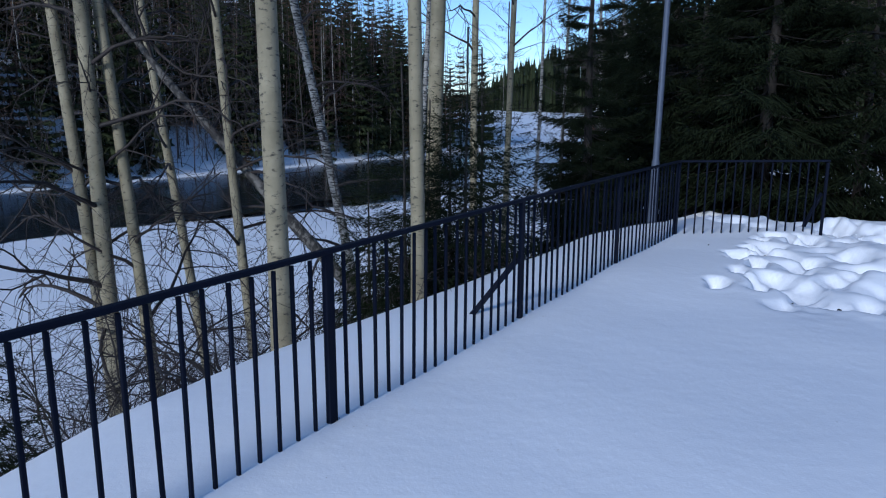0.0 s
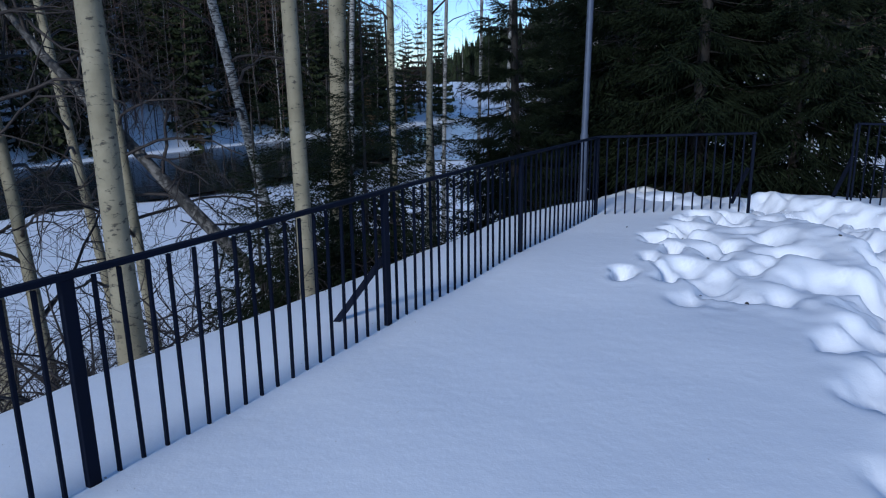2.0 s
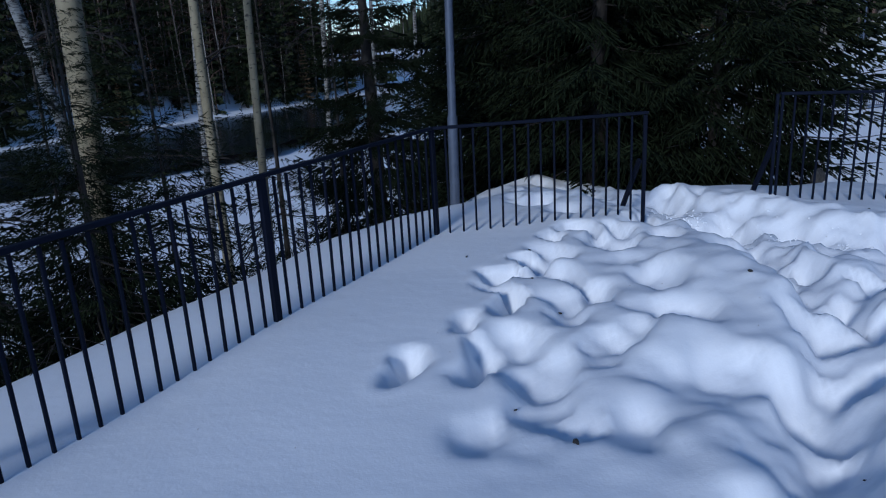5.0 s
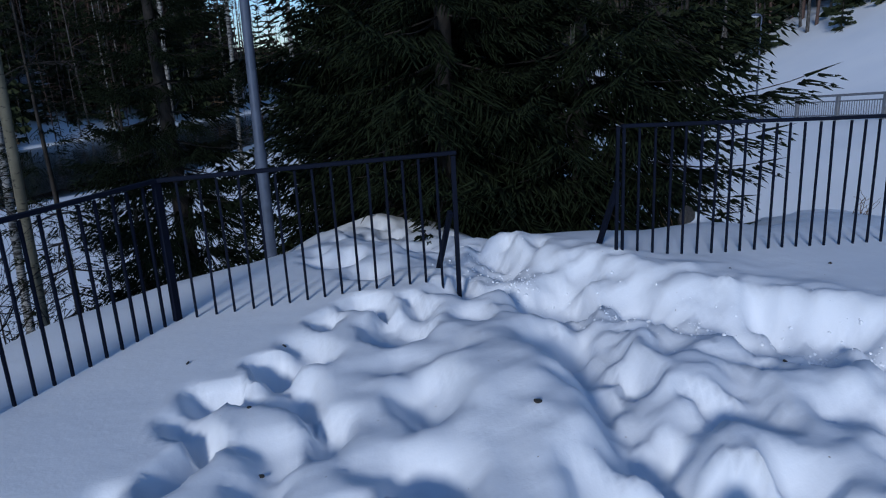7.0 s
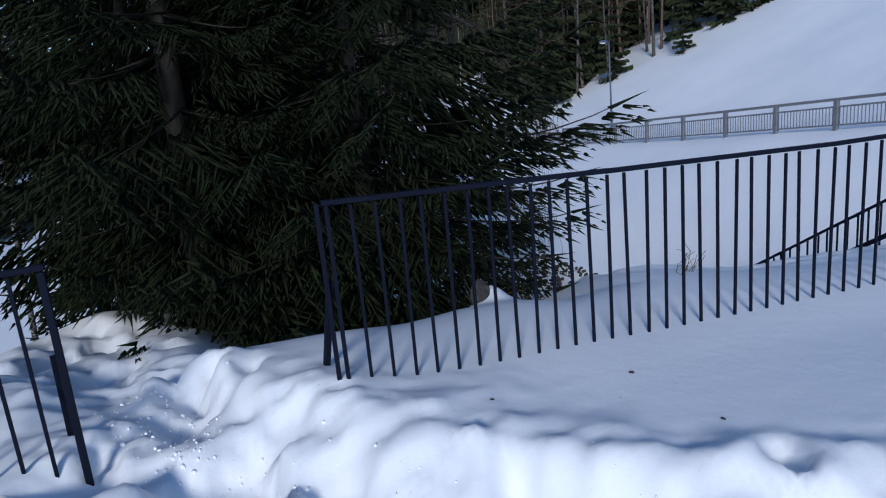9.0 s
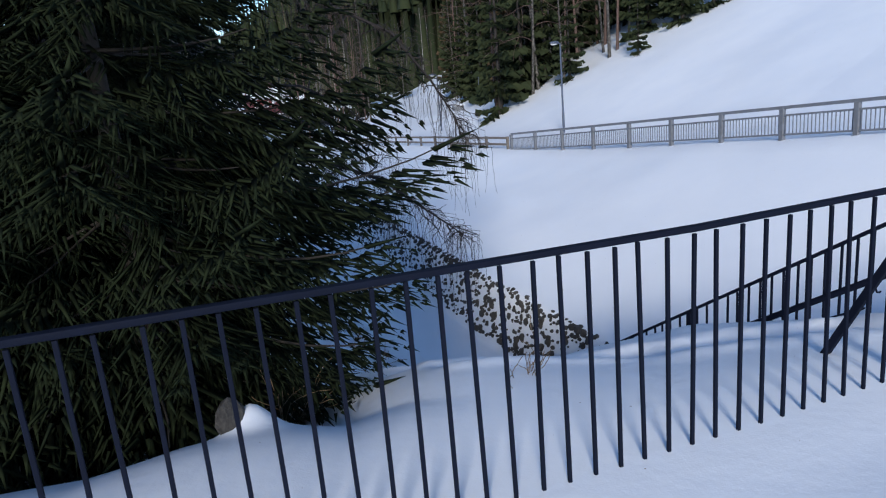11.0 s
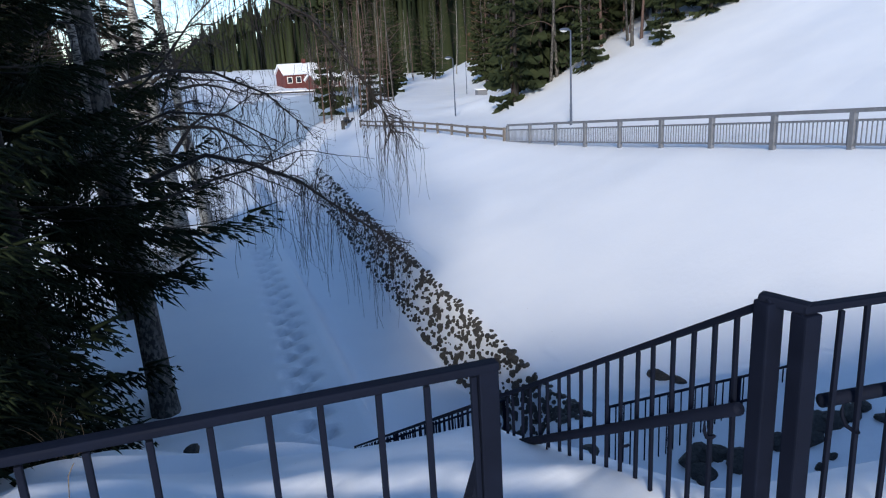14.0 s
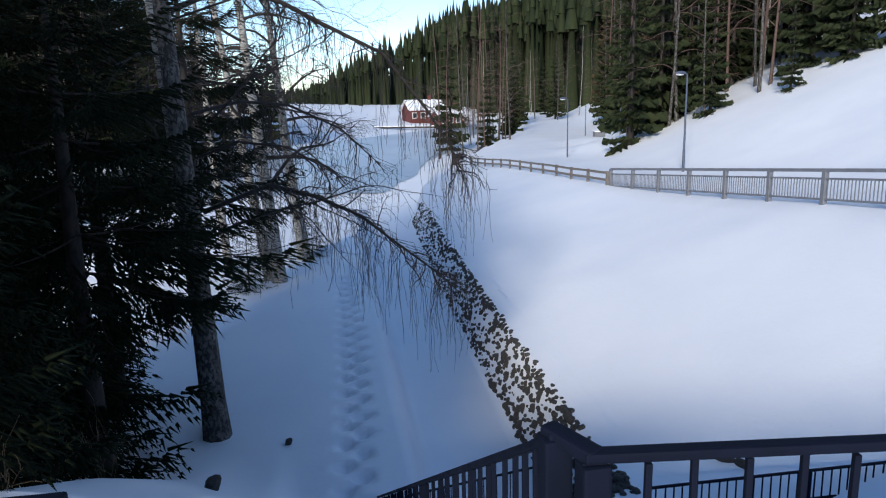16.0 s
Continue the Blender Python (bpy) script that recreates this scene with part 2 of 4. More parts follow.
def tread(pts, n, stray, low=0.6, high=1.0, size=1.0):
    """Footprints along a line, straying to both sides."""
    for k in range(n):
        x, y = along(pts, (k + PRINT_RNG.uniform(0, 0.7)) / n)
        a = PRINT_RNG.uniform(0.085, 0.125) * size
        PRINTS.append((x + PRINT_RNG.normal(0, stray), y + PRINT_RNG.normal(0, stray), a, a * PRINT_RNG.uniform(1.2, 1.9), PRINT_RNG.uniform(low, high), PRINT_RNG.uniform(-0.9, 0.9)))


TRAIL = [(4.6, 11.6), (4.85, 10.6), (5.2, 9.5), (5.55, 8.5), (6.05, 7.75), (6.6, 7.3), (7.1, 6.85), (7.7, 6.5), (8.8, 6.1), (10.4, 6.2), (11.3, 7.0)]
SIDE_TRAIL = [(5.6, 8.3), (5.42, 7.6), (5.4, 7.0), (5.33, 6.5), (5.2, 6.0), (4.75, 5.45), (4.3, 4.9)]
BERM = [(5.3, 9.75), (5.95, 9.1), (6.28, 8.5), (6.5, 7.95), (7.0, 7.6), (7.5, 7.05), (8.2, 6.75), (9.2, 6.55)]
EDGE = [(2.95, 5.7), (3.15, 6.1), (3.35, 6.75), (3.75, 7.5), (4.25, 8.2), (4.9, 8.65)]
tread(EDGE, 28, 0.13, 0.6, 1.15, 0.78)
tread([(3.15, 5.2), (3.5, 5.9), (3.85, 6.7), (4.15, 7.4), (4.7, 8.1), (5.2, 8.6)], 20, 0.15, 0.4, 1.0)
tread([(3.6, 5.2), (4.05, 6.0), (4.35, 6.6), (4.5, 7.2), (5.0, 7.9)], 11, 0.13, 0.3, 0.8, 1.25)
tread([(4.1, 5.3), (4.6, 5.9)], 4, 0.15, 0.3, 0.6, 1.3)
tread(SIDE_TRAIL, 26, 0.12, 0.5, 0.9)
tread([(4.2, 4.7), (3.75, 4.0), (3.4, 3.4)], 6, 0.10, 0.7, 1.0, 1.3)
tread(TRAIL, 72, 0.17, 0.4, 0.8)
tread([(5.9, 7.2), (5.9, 6.5), (5.6, 5.8), (5.3, 5.1)], 22, 0.24, 0.3, 0.9)
tread([(6.5, 6.9), (6.4, 6.2), (6.1, 5.4)], 16, 0.22, 0.3, 0.8)
tread([(4.4, 9.0), (4.45, 9.9), (4.5, 11.0)], 12, 0.2, 0.4, 0.8)
tread([(3.2, 3.0), (3.7, 1.2), (4.4, -1.5)], 16, 0.10, 0.7, 0.9, 1.5)


def line_distance(x, y, pts):
    d = np.full(x.shape, 1e9)
    for (x0, y0), (x1, y1) in zip(pts, pts[1:]):
        ex, ey = x1 - x0, y1 - y0
        t = np.clip(((x - x0) * ex + (y - y0) * ey) / (ex * ex + ey * ey), 0, 1)
        d = np.minimum(d, np.hypot(x - x0 - t * ex, y - y0 - t * ey))
    return d


def height(x, y):
    x, y = np.asarray(x, float), np.asarray(y, float)
    # low ground: bank, canal, snowfield, path and hillside, going from left to right
    xs = x - shift(y)
    cl, cr, zr = canal_left(y), canal_right(y), road_base(y)
    bank = -5.0 - 0.9 * step(-x, -5, 6) - 0.9 * step(y, 40, 64)
    edge = step(xs, cl - 0.25, cl + 0.12)
    low = bank * (1 - edge) + (-5.85) * edge
    wall = step(xs, cr - 0.1, cr + 0.50)
    low = np.where(xs > cl + 0.5, -5.85 + (5.85 - 4.25) * wall, low)
    rise = np.clip((xs - cr - 0.50) / (24.0 - cr - 0.50), 0, 1)
    low = np.where(xs > cr + 0.50, -4.25 + (zr + 4.25) * (0.75 * rise + 0.25 * rise * rise), low)
    low = np.where(xs > 24.0, zr + 0.0 * xs, low)
    up = soft(xs - 31.0 - 5.0 * step(y, 60, 90), 0.8)
    low = np.where(xs > 24.0, low + 0.445 * np.minimum(up, 70) - 0.10 * np.maximum(up - 25, 0) * (up < 400), low)
    low = np.where((xs > 24.0) & (up > 70), zr + 0.445 * 70 - 4.5, low)
    # snow heap thrown up beside the path
    low = low + 0.9 * np.exp(-(((x - 35) / 2.2) ** 2 + ((y - 66) / 5.0) ** 2)) + 0.7 * np.exp(-(((x - 40) / 2.5) ** 2 + ((y - 80) / 5.0) ** 2))
    # wooded hill across the river
    dx, dy = x - HILL_P[0], y - HILL_P[1]
    s, d = dx * HILL_U[0] + dy * HILL_U[1], dx * HILL_N[0] + dy * HILL_N[1]
    far = np.minimum(soft(d - 1.0, 1.2) * 0.62, 26.0) * (1 - 0.85 * step(s, 64, 92))
    low = np.where(d > -8, np.maximum(low, -6.05) + far, low)
    low = np.where(d > 3, -6.0 + far, low)
    low = low + 1.6 * smooth_noise(x, y, 3, 9.0) * step(d, 1, 8)
    # terrace and its embankment
    sd = signed_distance(x, y, CREST)
    top = -(0.62 + 0.55 * step(x, 10.2, 11.6)) * soft(sd, 0.22)
    low = low + (np.maximum(low, -4.12) - low) * step(x, 14.3, 15.1) * step(-y, -17.2, -16.2) * step(y, 9, 12)
    top = top - 0.30 * soft(np.minimum(y, 11.4) - 9.0, 0.25) * step(x, 8.6, 10.4) * step(-x, -14, -12) * (y < 40) - (0.05 + 0.09 * step(x, 7.0, 10.0)) * step(x, 6.3, 7.2) * step(y, 6.9, 8.3) * (y < 12)
    z = np.where(sd < 14, np.maximum(top, low), low)
    k = 0.35
    z = np.where(sd < 14, low + k * np.logaddexp(0, (top - low) / k), z)
    # the nose of snow beyond the gap dips away from the terrace
    z = z - 0.16 * step(y, 9.6, 11.2) * step(-y, -13, -12) * step(x, 3.2, 3.8) * step(-x, -5.6, -5.0)
    # the drift heaped on a stone at the crest
    z = z + 0.17 * np.exp(-(((x - 7.74) / 0.13) ** 2 + ((y - 10.25) / 0.16) ** 2))
    # softness: drifts and swells
    near = step(-sd, -14, -6)
    z = z + 0.10 * smooth_noise(x, y, 11, 2.6) * near * step(np.abs(y - 20) + 20, 0, 1)
    z = z + 0.22 * smooth_noise(x, y, 12, 5.5) * (1 - near) * (xs > cr + 1)
    # trodden snow
    zone = (x > 1.5) & (x < 12.5) & (y > -3) & (y < 12)
    xz, yz, zz = x[zone], y[zone], np.zeros(zone.sum())
    wx, wy = xz + 0.22 * smooth_noise(xz, yz, 31, 0.3), yz + 0.22 * smooth_noise(xz, yz, 32, 0.3)
    wx, wy = wx + 0.05 * smooth_noise(xz, yz, 37, 0.13), wy + 0.05 * smooth_noise(xz, yz, 38, 0.13)
    for px, py, a, b, depth, turn in PRINTS:
        c, q = math.cos(turn), math.sin(turn)
        u, v = (wx - px) * c + (wy - py) * q, -(wx - px) * q + (wy - py) * c
        r2 = (u / a) ** 2 + (v / b) ** 2
        zz -= 0.14 * depth * np.exp(-r2 ** 1.9)
        zz += 0.004 * depth * np.exp(-((np.sqrt(r2) - 1.7) / 0.5) ** 2)
    zz = -0.24 * np.tanh(-zz / 0.24) * (zz < 0) + 0.05 * np.tanh(zz / 0.05) * (zz > 0)
    td, sd2, bd = line_distance(wx, wy, TRAIL), line_distance(wx, wy, SIDE_TRAIL), line_distance(wx, wy, BERM)
    zz += -0.13 * np.exp(-(td / 0.36) ** 4) * step(yz, 5.0, 6.0)
    zz += -0.10 * np.exp(-(sd2 / 0.20) ** 4) + 0.035 * np.exp(-((sd2 - 0.36) / 0.13) ** 2)
    zz += np.exp(-(bd / 0.22) ** 2) * (0.055 + 0.11 * smooth_noise(xz, yz, 40, 0.24, 3)) * step(-xz, -9.0, -7.2)
    # the swell of less trodden snow between the tracks
    zz += 0.12 * np.exp(-(((xz - 4.85 + 0.12 * (yz - 6.9)) / 0.42) ** 2 + ((yz - 6.85) / 0.75) ** 2))
    zz += 0.07 * np.exp(-(((xz - 4.25) / 0.3) ** 2 + ((yz - 6.15) / 0.5) ** 2))
    rough = np.exp(-(td / 0.62) ** 4) + 0.6 * np.exp(-(sd2 / 0.34) ** 4) + 0.5 * np.exp(-(((xz - 5.9) / 0.75) ** 2 + ((yz - 6.0) / 1.0) ** 2) ** 2)
    zz += rough * (0.12 * smooth_noise(xz, yz, 33, 0.26) + 0.09 * smooth_noise(xz, yz, 34, 0.12, 2))
    lim = 2.75 + 0.55 * np.maximum(yz - 5.4, 0)
    area = step(xz, lim, lim + 0.6) * step(-yz, -9.0, -8.2) * step(-xz, -7.6, -6.6) * step(yz, 4.4, 5.4)
    zz += area * (0.045 * smooth_noise(xz, yz, 35, 0.75, 2) + 0.055 * smooth_noise(xz, yz, 36, 0.19, 3) - 0.015)
    z = z.copy()
    z[zone] += zz
    # a trodden strip below the fence, beside the stairs
    m = (x > 9) & (x < 12.6) & (y > 8.6) & (y < 11.4)
    xd, yd = x[m], y[m]
    d2 = line_distance(xd + 0.3 * smooth_noise(xd, yd, 41, 0.4), yd + 0.3 * smooth_noise(xd, yd, 42, 0.4), [(9.2, 10.7), (9.96, 10.45), (10.8, 10.1), (11.5, 9.55), (11.75, 9.0)])
    z[m] += -0.07 * np.exp(-(d2 / 0.17) ** 4) + 0.025 * np.exp(-((d2 - 0.32) / 0.12) ** 2) + 0.06 * smooth_noise(xd, yd, 43, 0.25) * np.exp(-(d2 / 0.45) ** 4)
    # a line of footprints along the low bank
    for i in range(44):
        fy = 17.6 + 0.42 * i
        fx = 11.55 + 0.055 * (fy - 18) + (0.16 if i % 2 else -0.16) - 0.0016 * (fy - 18) ** 2
        m = (np.abs(x - fx) < 0.6) & (np.abs(y - fy) < 0.6)
        z[m] -= 0.20 * np.exp(-(((x[m] - fx) / 0.14) ** 2 + ((y[m] - fy) / 0.19) ** 2) ** 2)
    return z


def spread(a, b, lo, hi, fine, grow, extra=()):
    """Grid lines: fine between a and b, growing wider outwards to lo and hi."""
    g = list(np.arange(a, b, fine))
    v, s = b, fine
    while v < hi:
        g.append(v)
        s *= grow
        v += s
    g.append(hi)
    v, s = a, fine
    while v > lo:
        s *= grow
        v -= s
        g.append(max(v, lo))
    return np.array(sorted(set(np.round(g + list(extra), 4))))


gx = spread(2.5, 8.3, -1500, 1500, 0.04, 1.035, list(np.arange(14.9, 16.6, 0.10)))
gy = spread(4.4, 9.7, -600, 2500, 0.04, 1.03, list(np.arange(17.2, 34, 0.14)))
GX, GY = np.meshgrid(gx, gy)
GZ = height(GX.ravel(), GY.ravel()).reshape(GX.shape)
nx, ny = len(gx), len(gy)
ids = np.arange(nx * ny).reshape(ny, nx)
quads = np.stack([ids[:-1, :-1], ids[:-1, 1:], ids[1:, 1:], ids[1:, :-1]], axis=-1).reshape(-1, 4)
ground = new("ground", mesh_of("ground", np.stack([GX, GY, GZ], axis=-1).reshape(-1, 3), quads, SNOW, True))
tagged(ground, "deep snow, smooth on the terrace and trodden into hollows", "snow", kind="structure")


def ground_z(x, y):
    """The height of the snow at a place, read from the sheet itself."""
    i, j = min(max(np.searchsorted(gx, x) - 1, 0), nx - 2), min(max(np.searchsorted(gy, y) - 1, 0), ny - 2)
    u, v = (x - gx[i]) / (gx[i + 1] - gx[i]), (y - gy[j]) / (gy[j + 1] - gy[j])
    return float((GZ[j, i] * (1 - u) + GZ[j, i + 1] * u) * (1 - v) + (GZ[j + 1, i] * (1 - u) + GZ[j + 1, i + 1] * u) * v)


def sheet(name, near, far, z, mat, label, cat, seed, rough_edge=1.2):
    """A flat sheet between two shore lines with uneven edges."""
    r = np.random.default_rng(seed)
    n = 160
    t = np.linspace(0, 1, n)

    def along(pts):
        p = np.array(pts, float)
        L = np.r_[0, np.cumsum(np.hypot(*np.diff(p, axis=0).T))]
        q = np.stack([np.interp(t * L[-1], L, p[:, i]) for i in (0, 1)], axis=-1)
        return q + np.convolve(r.normal(0, rough_edge, n + 6), np.ones(7) / 7 ** 0.6, "valid")[:, None] * np.array([[0.6, -0.4]])

    a, b = along(near), along(far)
    rows = [a + (b - a) * k for k in np.linspace(0, 1, 8)]
    v = np.concatenate([np.c_[q, np.full(n, z)] for q in rows])
    i = np.arange(8 * n).reshape(8, n)
    f = np.stack([i[:-1, :-1], i[:-1, 1:], i[1:, 1:], i[1:, :-1]], axis=-1).reshape(-1, 4)
    return tagged(new(name, mesh_of(name, v, f[:, ::-1], mat)), label, cat, kind="structure")


sheet("water", [(-75, -35), (-40, 15), (-23, 38), (-18, 44), (-5, 62), (2, 82), (8, 100)], [(-100, -30), (-60, 28), (-37, 61), (-21, 84), (-12, 98), (-6, 112), (4, 122)],
      -5.86, WATER, "open dark river water between snowy ice shelves", "water", 5)
sheet("river_ice", [(15.8, 64), (24.5, 92), (35.5, 125), (47, 162), (78, 265), (165, 560)], [(-3, 66), (3, 84), (4, 122), (-14, 180), (-20, 300), (-60, 700)],
      -5.82, ICE, "grey wind-swept river ice with thin snow", "river ice", 6, 0.9)

# ---------------------------------------------------------------- trees


def spruce_branch(seed, dense=1.0):
    """A drooping bough one metre long along +x: stem and needle-clad shoots, as triangles."""
    r = np.random.default_rng(seed)
    n = int(17 * dense)
    stem = np.linspace(0, 1, 9)
    droop = -0.42 * stem + 0.30 * stem ** 3
    pts = np.c_[stem, 0.05 * np.sin(stem * 5 + r.uniform(0, 6)), droop]
    shoots = []
    for i in range(n):
        t = 0.12 + 0.88 * (i + r.uniform(0, 0.8)) / n
        base = np.array([np.interp(t, stem, pts[:, k]) for k in range(3)])
        for side in (-1, 1):
            L = (0.40 * (1 - t) ** 0.7 + 0.09) * r.uniform(0.75, 1.2)
            way = np.array([0.62 + 0.3 * t, side * r.uniform(0.55, 1.0), -0.35 - 0.75 * r.uniform(0, 1) * (1 - 0.6 * t)])
            way /= np.linalg.norm(way)
            tip = base + way * L
            shoots.append((base, tip, 0.012))
            for q in np.linspace(0.2, 0.95, max(2, int(5 * dense * L / 0.3))):
                for sd in (-1, 1):
                    b2 = base + way * L * q
                    w2 = way + np.array([r.uniform(-0.1, 0.4), sd * 0.75, -r.uniform(0.15, 0.95)])
                    w2 /= np.linalg.norm(w2)
                    shoots.append((b2, b2 + w2 * L * r.uniform(0.24, 0.45), 0.0088))
    shoots.append((pts[-2], pts[-1] + (pts[-1] - pts[-2]) * 0.6, 0.016))
    v, f = [], []
    for a, b, w in shoots:
        d = b - a
        u = np.cross(d, (0.1, 0.2, 1.0))
        u /= np.linalg.norm(u) + 1e-9
        q = np.cross(d, u)
        q /= np.linalg.norm(q) + 1e-9
        mid = a + d * 0.3
        k = len(v)
        for ang in (0, 2.1, 4.2):
            v.append(mid + w * (math.cos(ang) * u + math.sin(ang) * q))
        v.append(b)
        f += [(k, k + 1, k + 3), (k + 1, k + 2, k + 3), (k + 2, k, k + 3), (k, k + 2, k + 1)]
    return np.array(v), np.array(f), pts


def fan_bough(seed):
    """A simple bough for far trees: a fan of drooping needle-clad shoots."""
    r = np.random.default_rng(seed)
    v, f = [], []
    for k in range(7):
        t = 0.15 + 0.8 * k / 6
        side = -1 if k % 2 else 1
        b = np.array([t - 0.12, 0, -0.42 * t + 0.3 * t ** 3])
        L = (0.5 * (1 - t) + 0.2) * r.uniform(0.8, 1.2)
        tip = b + (0.7 * L, side * L * r.uniform(0.5, 0.9), -L * r.uniform(0.3, 0.9))
        w = np.array([0.07 * r.uniform(0.7, 1.3), -0.05 * side, 0.04])
        n = len(v)
        v += [b - w, b + w, tip, b + (0.1, 0, -0.28 * r.uniform(0.5, 1.2))]
        f += [(n, n + 1, n + 2), (n, n + 2, n + 3)]
    s = np.linspace(0, 1, 3)
    return np.array(v), np.array(f), np.c_[s, s * 0, -0.42 * s + 0.3 * s ** 3]


BOUGHS = [spruce_branch(100 + i, 1.0) for i in range(6)]
THIN_BOUGHS = [spruce_branch(200 + i, 0.5) for i in range(4)]


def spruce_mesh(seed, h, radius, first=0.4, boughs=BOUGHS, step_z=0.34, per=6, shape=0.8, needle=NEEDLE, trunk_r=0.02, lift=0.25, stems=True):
    """Trunk and crown meshes of a spruce h metres high."""
    r = np.random.default_rng(seed)
    tr = Tubes()
    zs = np.linspace(-0.6, h, 9)
    tr.add(np.c_[0.02 * np.sin(zs), 0.02 * np.cos(zs * 0.7), zs], np.maximum(trunk_r * (h - zs) * 0.9, 0.012) * np.where(zs < 0.3, 1.2, 1.0), 9)
    V, F, n = [], [], 0
    z, turn = first, r.uniform(0, 6)
    while z < h - 0.15:
        rel = 1 - z / h
        full = radius * rel ** shape
        for k in range(per if rel > 0.25 else 4):
            L = full * r.uniform(0.72, 1.12) + 0.10
            v, f, stem = boughs[r.integers(len(boughs))]
            a = turn + 6.283 * k / per + r.uniform(-0.3, 0.3)
            tilt = lift * (1 - rel) * 2.4 - 0.10 + r.uniform(-0.14, 0.12)
            c, s, ct, st = math.cos(a), math.sin(a), math.cos(tilt), math.sin(tilt)
            R = np.array([[c, -s, 0], [s, c, 0], [0, 0, 1]]) @ np.array([[ct, 0, -st], [0, 1, 0], [st, 0, ct]])
            V.append((v * (L, L * 0.9, L * 0.85)) @ R.T + (0, 0, z + r.uniform(-0.1, 0.1)))
            F.append(f + n)
            n += len(v)
            if L > 0.8 and stems:
                tr.add((stem[:6] * (L, L * 0.9, L * 0.85)) @ R.T + (0, 0, z), np.linspace(0.009 + 0.004 * L, 0.004, 6), 4)
        turn += 1.1
        z += step_z * r.uniform(0.8, 1.2) * (1.0 if rel > 0.3 else 0.75)
    return tr.mesh("spruce_trunk", SPRUCE_BARK), mesh_of("spruce_crown", np.concatenate(V), np.concatenate(F), needle)


def plant(kind, meshes, label, cat, x, y, z=None, turn=0.0, size=1.0, lean=(0, 0), group=""):
    """A tree thing from (part name, mesh) pairs, rooted in the ground."""
    e = new(kind)
    e.matrix_world = pose(x, y, ground_z(x, y) - 0.05 if z is None else z, lean[0], lean[1], turn) @ Matrix.Diagonal((size, size, size, 1))
    for nm, me in meshes:
        ob = part(nm, me, None, e)
        if nm in ("branchwork", "twig_tangle", "crown", "bush_frame", "twig_curtain", "stalk_tuft"):
            tagged(ob, kind="stuff")
    return tagged(e, label, cat, group)


def grow(tubes, twigs, r, start, way, length, radius, depth, spread_a=0.7, droop=0.0, wiggle=0.18, kids=5, sides=6, limit=3, pitch=0.35):
    """A branch with its own branches: thick ones into tubes, thin ones into twigs."""
    n = 7 if depth < 2 else 5
    p, d = np.array(start, float), np.array(way, float) / np.linalg.norm(way)
    pts = [p.copy()]
    for _ in range(n):
        d = d + r.normal(0, wiggle, 3) + np.array([0, 0, -droop])
        d /= np.linalg.norm(d)
        p = p + d * length / n
        pts.append(p.copy())
    pts = np.array(pts)
    rad = np.linspace(radius, max(radius * 0.3, 0.0022), n + 1)
    (tubes if radius > 0.011 else twigs).add(pts, rad, sides if depth == 0 else (5 if depth == 1 else 3))
    if depth >= limit:
        return
    for k in range(kids):
        t = pitch + (1 - pitch) * (k + r.uniform(0.1, 0.9)) / kids
        i = min(int(t * n), n - 1)
        fr = t * n - i
        b = pts[i] * (1 - fr) + pts[i + 1] * fr
        ax = pts[i + 1] - pts[i]
        ax /= np.linalg.norm(ax)
        side = np.cross(ax, r.normal(0, 1, 3))
        side /= np.linalg.norm(side) + 1e-9
        w = ax * math.cos(spread_a) + side * math.sin(spread_a)
        grow(tubes, twigs, r, b, w, length * r.uniform(0.4, 0.62), max(radius * 0.5 * (1 - 0.4 * t), 0.0022), depth + 1, spread_a, droop + 0.05 * (depth > 0), wiggle * 1.15, kids, sides, limit, 0.2)


def leaf_tree(seed, h, r0, lean=(0, 0), bark=BIRCH, limbs=10, first=0.35, limb_len=0.22, twig=TWIG, sides=9, droop=0.05, limit=2, kids=5, bend=0.03, top=0.22, deep=-1.2):
    """A bare broad-leaved tree: trunk, limbs and twigs meshes."""
    r = np.random.default_rng(seed)
    trunk, limb, tw = Tubes(), Tubes(), Tubes()
    zs = np.linspace(deep, h, 14)
    ph = r.uniform(0, 6)
    path = np.c_[lean[0] * zs / h + bend * h * 0.3 * np.sin(zs / h * 4 + ph), lean[1] * zs / h + bend * h * 0.3 * np.cos(zs / h * 3 + ph), zs]
    rad = r0 * np.interp(zs / h, [-0.2, 0, 0.05, 1], [1.5, 1.25, 1.0, top])
    trunk.add(path, rad, sides)
    for k in range(limbs):
        t = first + (1 - first) * (k + r.uniform(0, 0.9)) / limbs
        b = np.array([np.interp(t * h, zs, path[:, i]) for i in range(3)])
        a = r.uniform(0, 6.283)
        w = (math.cos(a), math.sin(a), r.uniform(0.3, 1.0))
        L = h * limb_len * (1.15 - 0.6 * t) * r.uniform(0.7, 1.2)
        grow(limb, tw, r, b, w, L, r0 * 0.36 * (1.1 - 0.7 * t), 0, 0.75, droop, 0.16, kids, 5, limit)
    out = [("trunk", trunk.mesh("tree_trunk", bark))]
    if limb.n:
        out.append(("branchwork", limb.mesh("tree_branchwork", twig)))
    if tw.n:
        out.append(("twig_tangle", tw.mesh("twig_tangle", twig)))
    return out


def spruce_parts(m):
    return [("trunk", m[0]), ("crown", m[1])]


